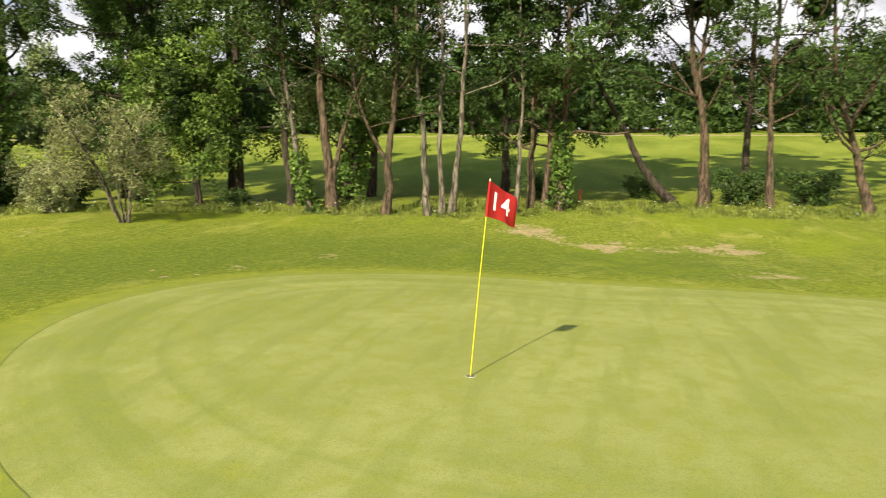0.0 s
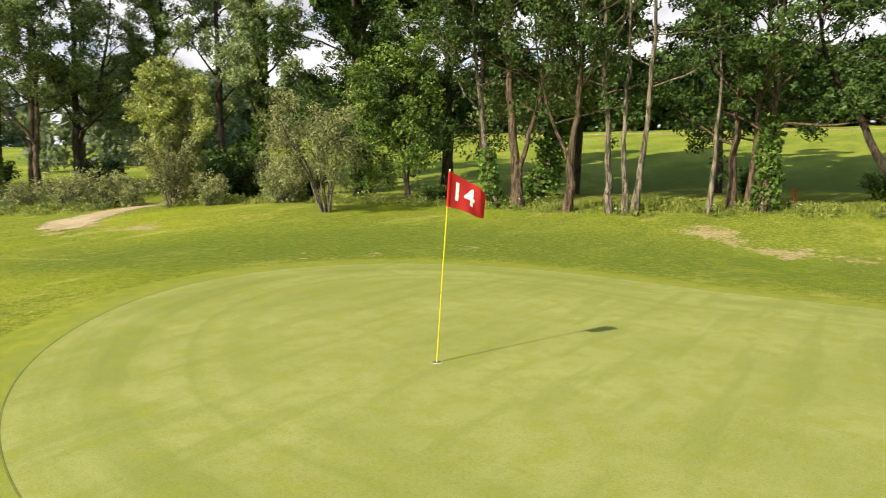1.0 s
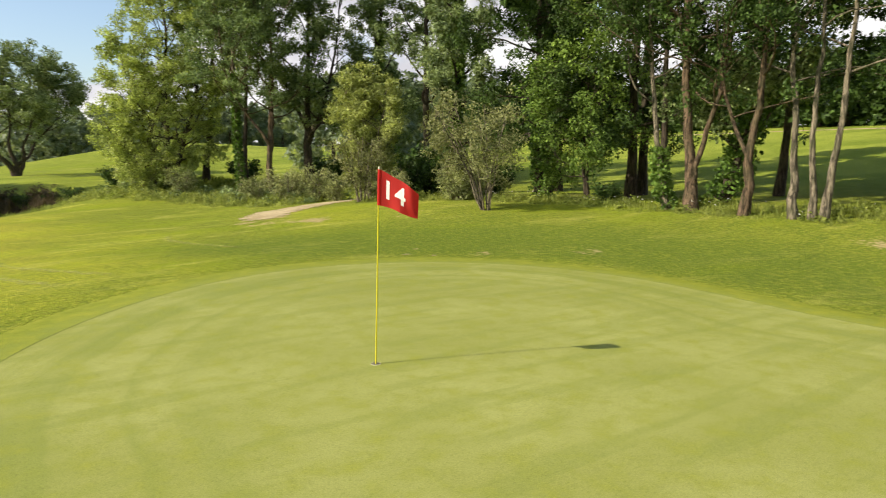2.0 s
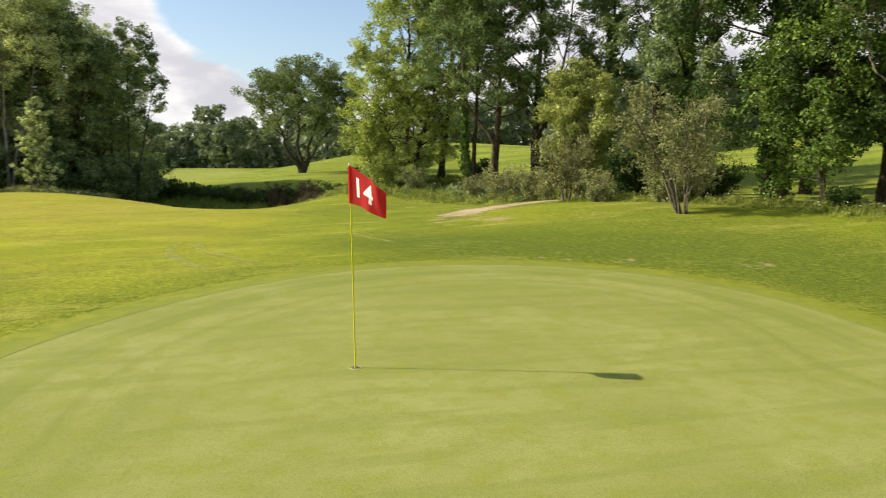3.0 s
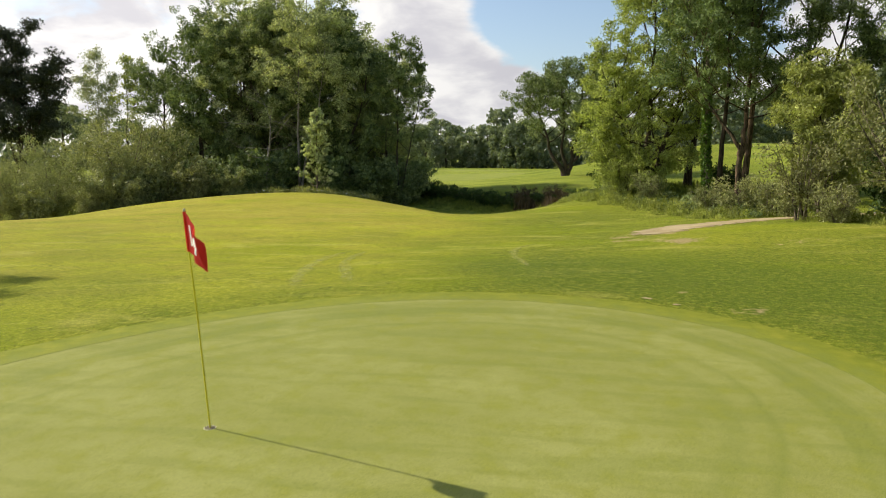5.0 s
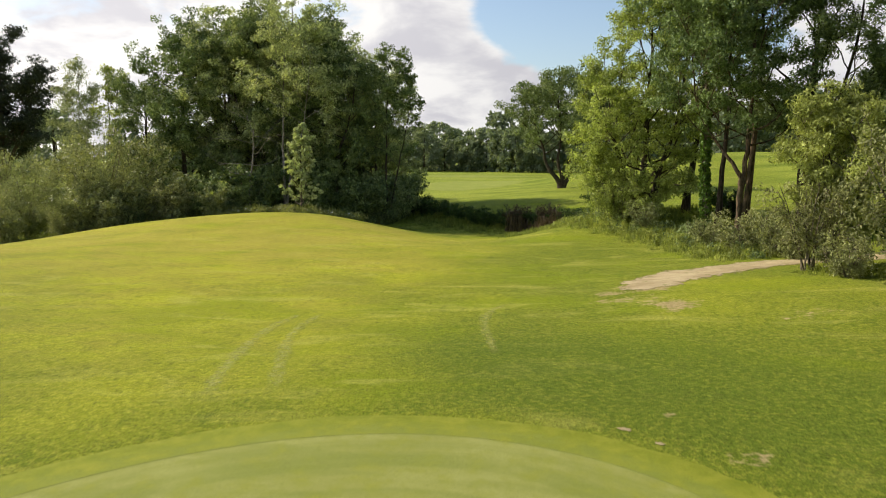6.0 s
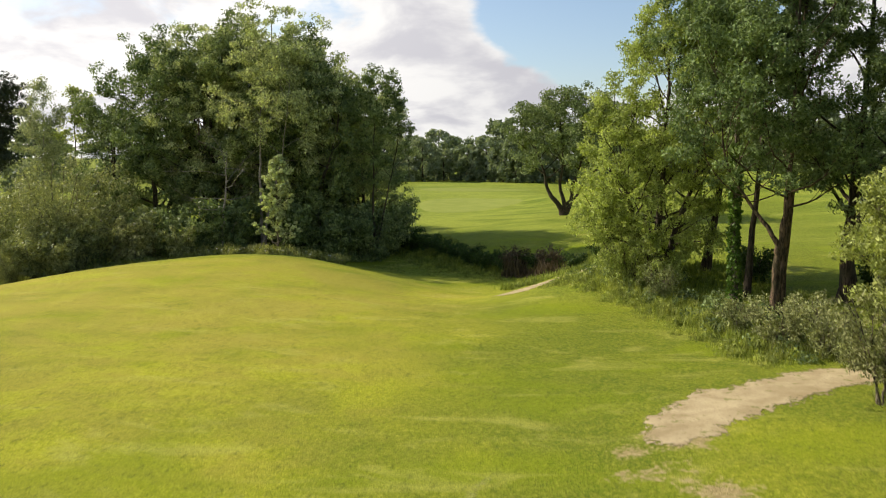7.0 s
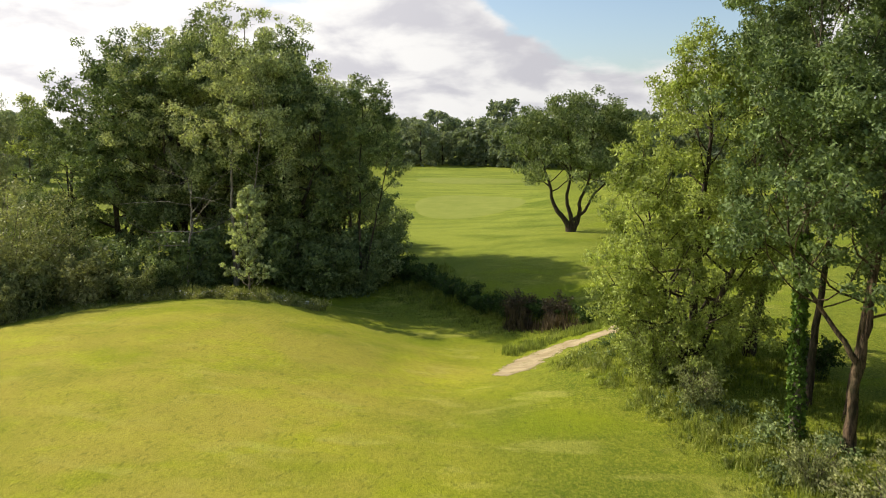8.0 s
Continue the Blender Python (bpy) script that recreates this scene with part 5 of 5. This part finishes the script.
def weeds(name, places, high, radius, count, size, mat, label, seed):
    """Low leafy weeds: mounds of small leaves on the ground."""
    rng = np.random.default_rng(seed)
    places = np.asarray(places, float)
    n = len(places)
    r = radius * rng.uniform(0.5, 1.3, n)
    tall = high * rng.uniform(0.4, 1.2, n) * (places[:, 2] if places.shape[1] > 2 else 1.0)
    spots = np.column_stack([places[:, :2], land(places[:, 0], places[:, 1]) + tall * 0.45])
    points, faces = leaf_cloud(rng, spots, r, count, size, 0.8, 0.3, 0.6, True)
    low = land(points[:, 0], points[:, 1])
    points[:, 2] = np.maximum(points[:, 2], low + 0.01)
    shape = Build()
    shape.add(points, faces)
    tagged(new(name, shape.mesh(name, mat, False)), label, "weeds", kind="stuff")


weeds("undergrowth", along(EDGE_PATH, 130, 41, 0.3, 3.4), 0.5, 0.30, 11000, 0.085, M_BLADE, "leafy green weeds and brambles on the ditch bank", 42)
weeds("undergrowth", along(EDGE_PATH, 90, 43, 1.4, 4.5), 0.7, 0.40, 9000, 0.10, M_LEAF_BANK, "dark leafy undergrowth beneath the bank trees", 44)
weeds("undergrowth", along(EDGE_ROW, 200, 45, 0.5, 2.8), 0.35, 0.26, 11000, 0.08, M_BLADE_SHADE, "low leafy weeds at the foot of the tree row", 46)
weeds("undergrowth", along(CREST, 170, 47, -0.2, 1.3), 0.8, 0.36, 11000, 0.10, M_WEED, "pale leafy weeds along the crest of the mound", 48)
weeds("undergrowth", along(EDGE_DITCH, 140, 49, 0.6, 3.6), 0.6, 0.4, 8400, 0.11, M_BLADE_SHADE, "rank leafy weeds down the side of the ditch", 50)


def rim_tufts():
    """The uncut tufts along the edge where the green meets its collar."""
    rng = np.random.default_rng(12)
    a = rng.uniform(0, 2 * np.pi, 3600)
    r = green_rim(a) + rng.normal(0.012, 0.012, 3600)
    return np.column_stack([GREEN_AT[0] + r * np.cos(a), GREEN_AT[1] + r * np.sin(a), rng.uniform(0.5, 1.1, 3600)])


blades("edge_grass", rim_tufts(), 0.010, 0.0020, M_BLADE, "thin line of uncut grass around the green", 13, 0.3, 2)
dots("white_flowers", along(EDGE_ROW, 260, 21, 0.5, 2.6), 0.028, 0.32, M_FLOWER, "white umbel flowers in the tall grass", "flowers", 22)
dots("white_flowers", along(CREST, 420, 23, -0.2, 1.3), 0.045, 0.40, M_FLOWER, "white umbel flowers behind the mound", "flowers", 24)


# ---- flagstick, cup, stakes ----
def build_flagstick():
    root = thing("flagstick", (0, 0, ground_z(0, 0)), "yellow flagstick with a red number flag, standing in the hole", "flagstick")
    top = np.array([-0.06, -0.198, 2.108])
    pole = Build()
    pole.tube([(0.004, 0.012, -0.12), top * 0.5 + (0.004, 0.008, 0), top], [0.0085, 0.0075, 0.0065], 10)
    part("pole", pole, M_POLE, root, "slim yellow pole")
    cap = Build()
    cap.tube([top - (0, 0, 0.012), top, top + (0, 0, 0.012), top + (0, 0, 0.016)], [0.010, 0.011, 0.008, 0.001], 10)
    part("cap", cap, M_CUP, root, "white cap")
    high, wide = 0.37, 0.44
    fly, flat = np.array([0.74, -0.673, 0.0]), np.array([0.673, 0.74, 0.0])
    spine = top / np.linalg.norm(top)

    def cloth(u, v, off=0.0):
        """A spot on the flag: u along the fly, v down from the top edge, both 0 to 1."""
        wave = 0.035 * np.sin(6.5 * u + 1.2 * v) * u + 0.018 * np.sin(13 * u - 2.5 * v + 1) * u
        run = wide * (u - 0.10 * u * u)
        drop = (0.50 - 0.30 * v) * u + 0.06 * u * u + 0.03 * np.sin(7 * u + 3 * v) * u
        base = top - spine * (0.01 + high * v)
        return base + fly * (run + 0.008) + flat * (wave - off) - np.array([0, 0, 1.0]) * (drop * wide + 0.03 * u * v)

    n, m = 34, 24
    sheet = Build()
    for off in (0.0012, -0.0012):
        grid = [[cloth(i / n, j / m, off) for i in range(n + 1)] for j in range(m + 1)]
        k = [(j * (n + 1) + i, j * (n + 1) + i + 1, (j + 1) * (n + 1) + i + 1, (j + 1) * (n + 1) + i) for j in range(m) for i in range(n)]
        sheet.add(np.array(grid).reshape(-1, 3), k if off > 0 else [f[::-1] for f in k])
    flag = part("flag", sheet, M_CLOTH, root, "red cloth flag drooping in the wind")
    sleeve = Build()
    sleeve.tube([top - spine * 0.012, top - spine * (high * 0.5), top - spine * (high + 0.008)], [0.014, 0.0145, 0.014], 10)
    part("sleeve", sleeve, M_CLOTH, flag)
    curve = bpy.data.curves.new("number", "FONT")
    curve.body, curve.size, curve.resolution_u, curve.space_character = "14", 1.0, 4, 1.15
    curve.offset = 0.022
    helper = bpy.data.objects.new("number_helper", curve)
    scene.collection.objects.link(helper)
    data = bpy.data.meshes.new_from_object(helper.evaluated_get(bpy.context.evaluated_depsgraph_get()))
    bpy.data.objects.remove(helper)
    bm = bmesh.new()
    bm.from_mesh(data)
    bmesh.ops.triangulate(bm, faces=bm.faces[:])
    for _ in range(2):
        bmesh.ops.subdivide_edges(bm, edges=[e for e in bm.edges if e.calc_length() > 0.06], cuts=1)
        bmesh.ops.triangulate(bm, faces=bm.faces[:])
    xs, ys = [v.co.x for v in bm.verts], [v.co.y for v in bm.verts]
    x0, x1, y0, y1 = min(xs), max(xs), min(ys), max(ys)
    for v in bm.verts:
        u = 0.16 + 0.50 * (v.co.x - x0) / (x1 - x0)
        w = 0.76 - 0.56 * (v.co.y - y0) / (y1 - y0)
        v.co = Vector(cloth(u, w, 0.005))
    bm.to_mesh(data)
    bm.free()
    data.materials.clear()
    data.materials.append(M_NUMBER)
    number = new("number", data)
    number.parent = flag
    number["label"] = "white number 14"


def build_cup():
    root = thing("hole_cup", (0, 0, ground_z(0, 0) + 0.006), "white-rimmed hole cup sunk in the green", "golf hole")
    a = np.linspace(0, 2 * np.pi, 33)[:-1]
    rim = Build()
    rows = [(0.0525, -0.004), (0.053, 0.002), (0.055, 0.003), (0.057, 0.002), (0.058, -0.004)]
    rim.add([(r * np.cos(t), r * np.sin(t), z) for r, z in rows for t in a], [(i * 32 + j, i * 32 + (j + 1) % 32, (i + 1) * 32 + (j + 1) % 32, (i + 1) * 32 + j) for i in range(4) for j in range(32)])
    part("rim", rim, M_CUP, root)
    # no hole is cut: a flat disc is coloured as the shade inside
    pit = Build()
    pit.add([(0.053 * np.cos(t), 0.053 * np.sin(t), 0.0025) for t in a] + [(0, 0, 0.002)], [(j, (j + 1) % 32, 32, 32) [:3] for j in range(32)])
    part("pit", pit, M_CUP_SHADE, root, "flat dark disc for the shade inside the cup")


def build_stake(x, y, high):
    root = thing("marker_stake", on_land(x, y, 0.0), "short red wooden marker stake in the grass", "stake", "red marker stakes")
    post = Build()
    w = 0.035
    rows = [(-0.15, w), (high - 0.03, w), (high, w * 0.6)]
    pts = [(sx * r, sy * r, z) for z, r in rows for sx, sy in ((-1, -1), (1, -1), (1, 1), (-1, 1))]
    post.add(pts, [(i * 4 + j, i * 4 + (j + 1) % 4, i * 4 + 4 + (j + 1) % 4, i * 4 + 4 + j) for i in range(2) for j in range(4)] + [(8, 9, 10, 11)])
    part("post", post, M_STAKE, root, "", False)


build_flagstick()
build_cup()
build_stake(20.6, -0.75, 0.62)
build_stake(8.0, 36.6, 0.25)
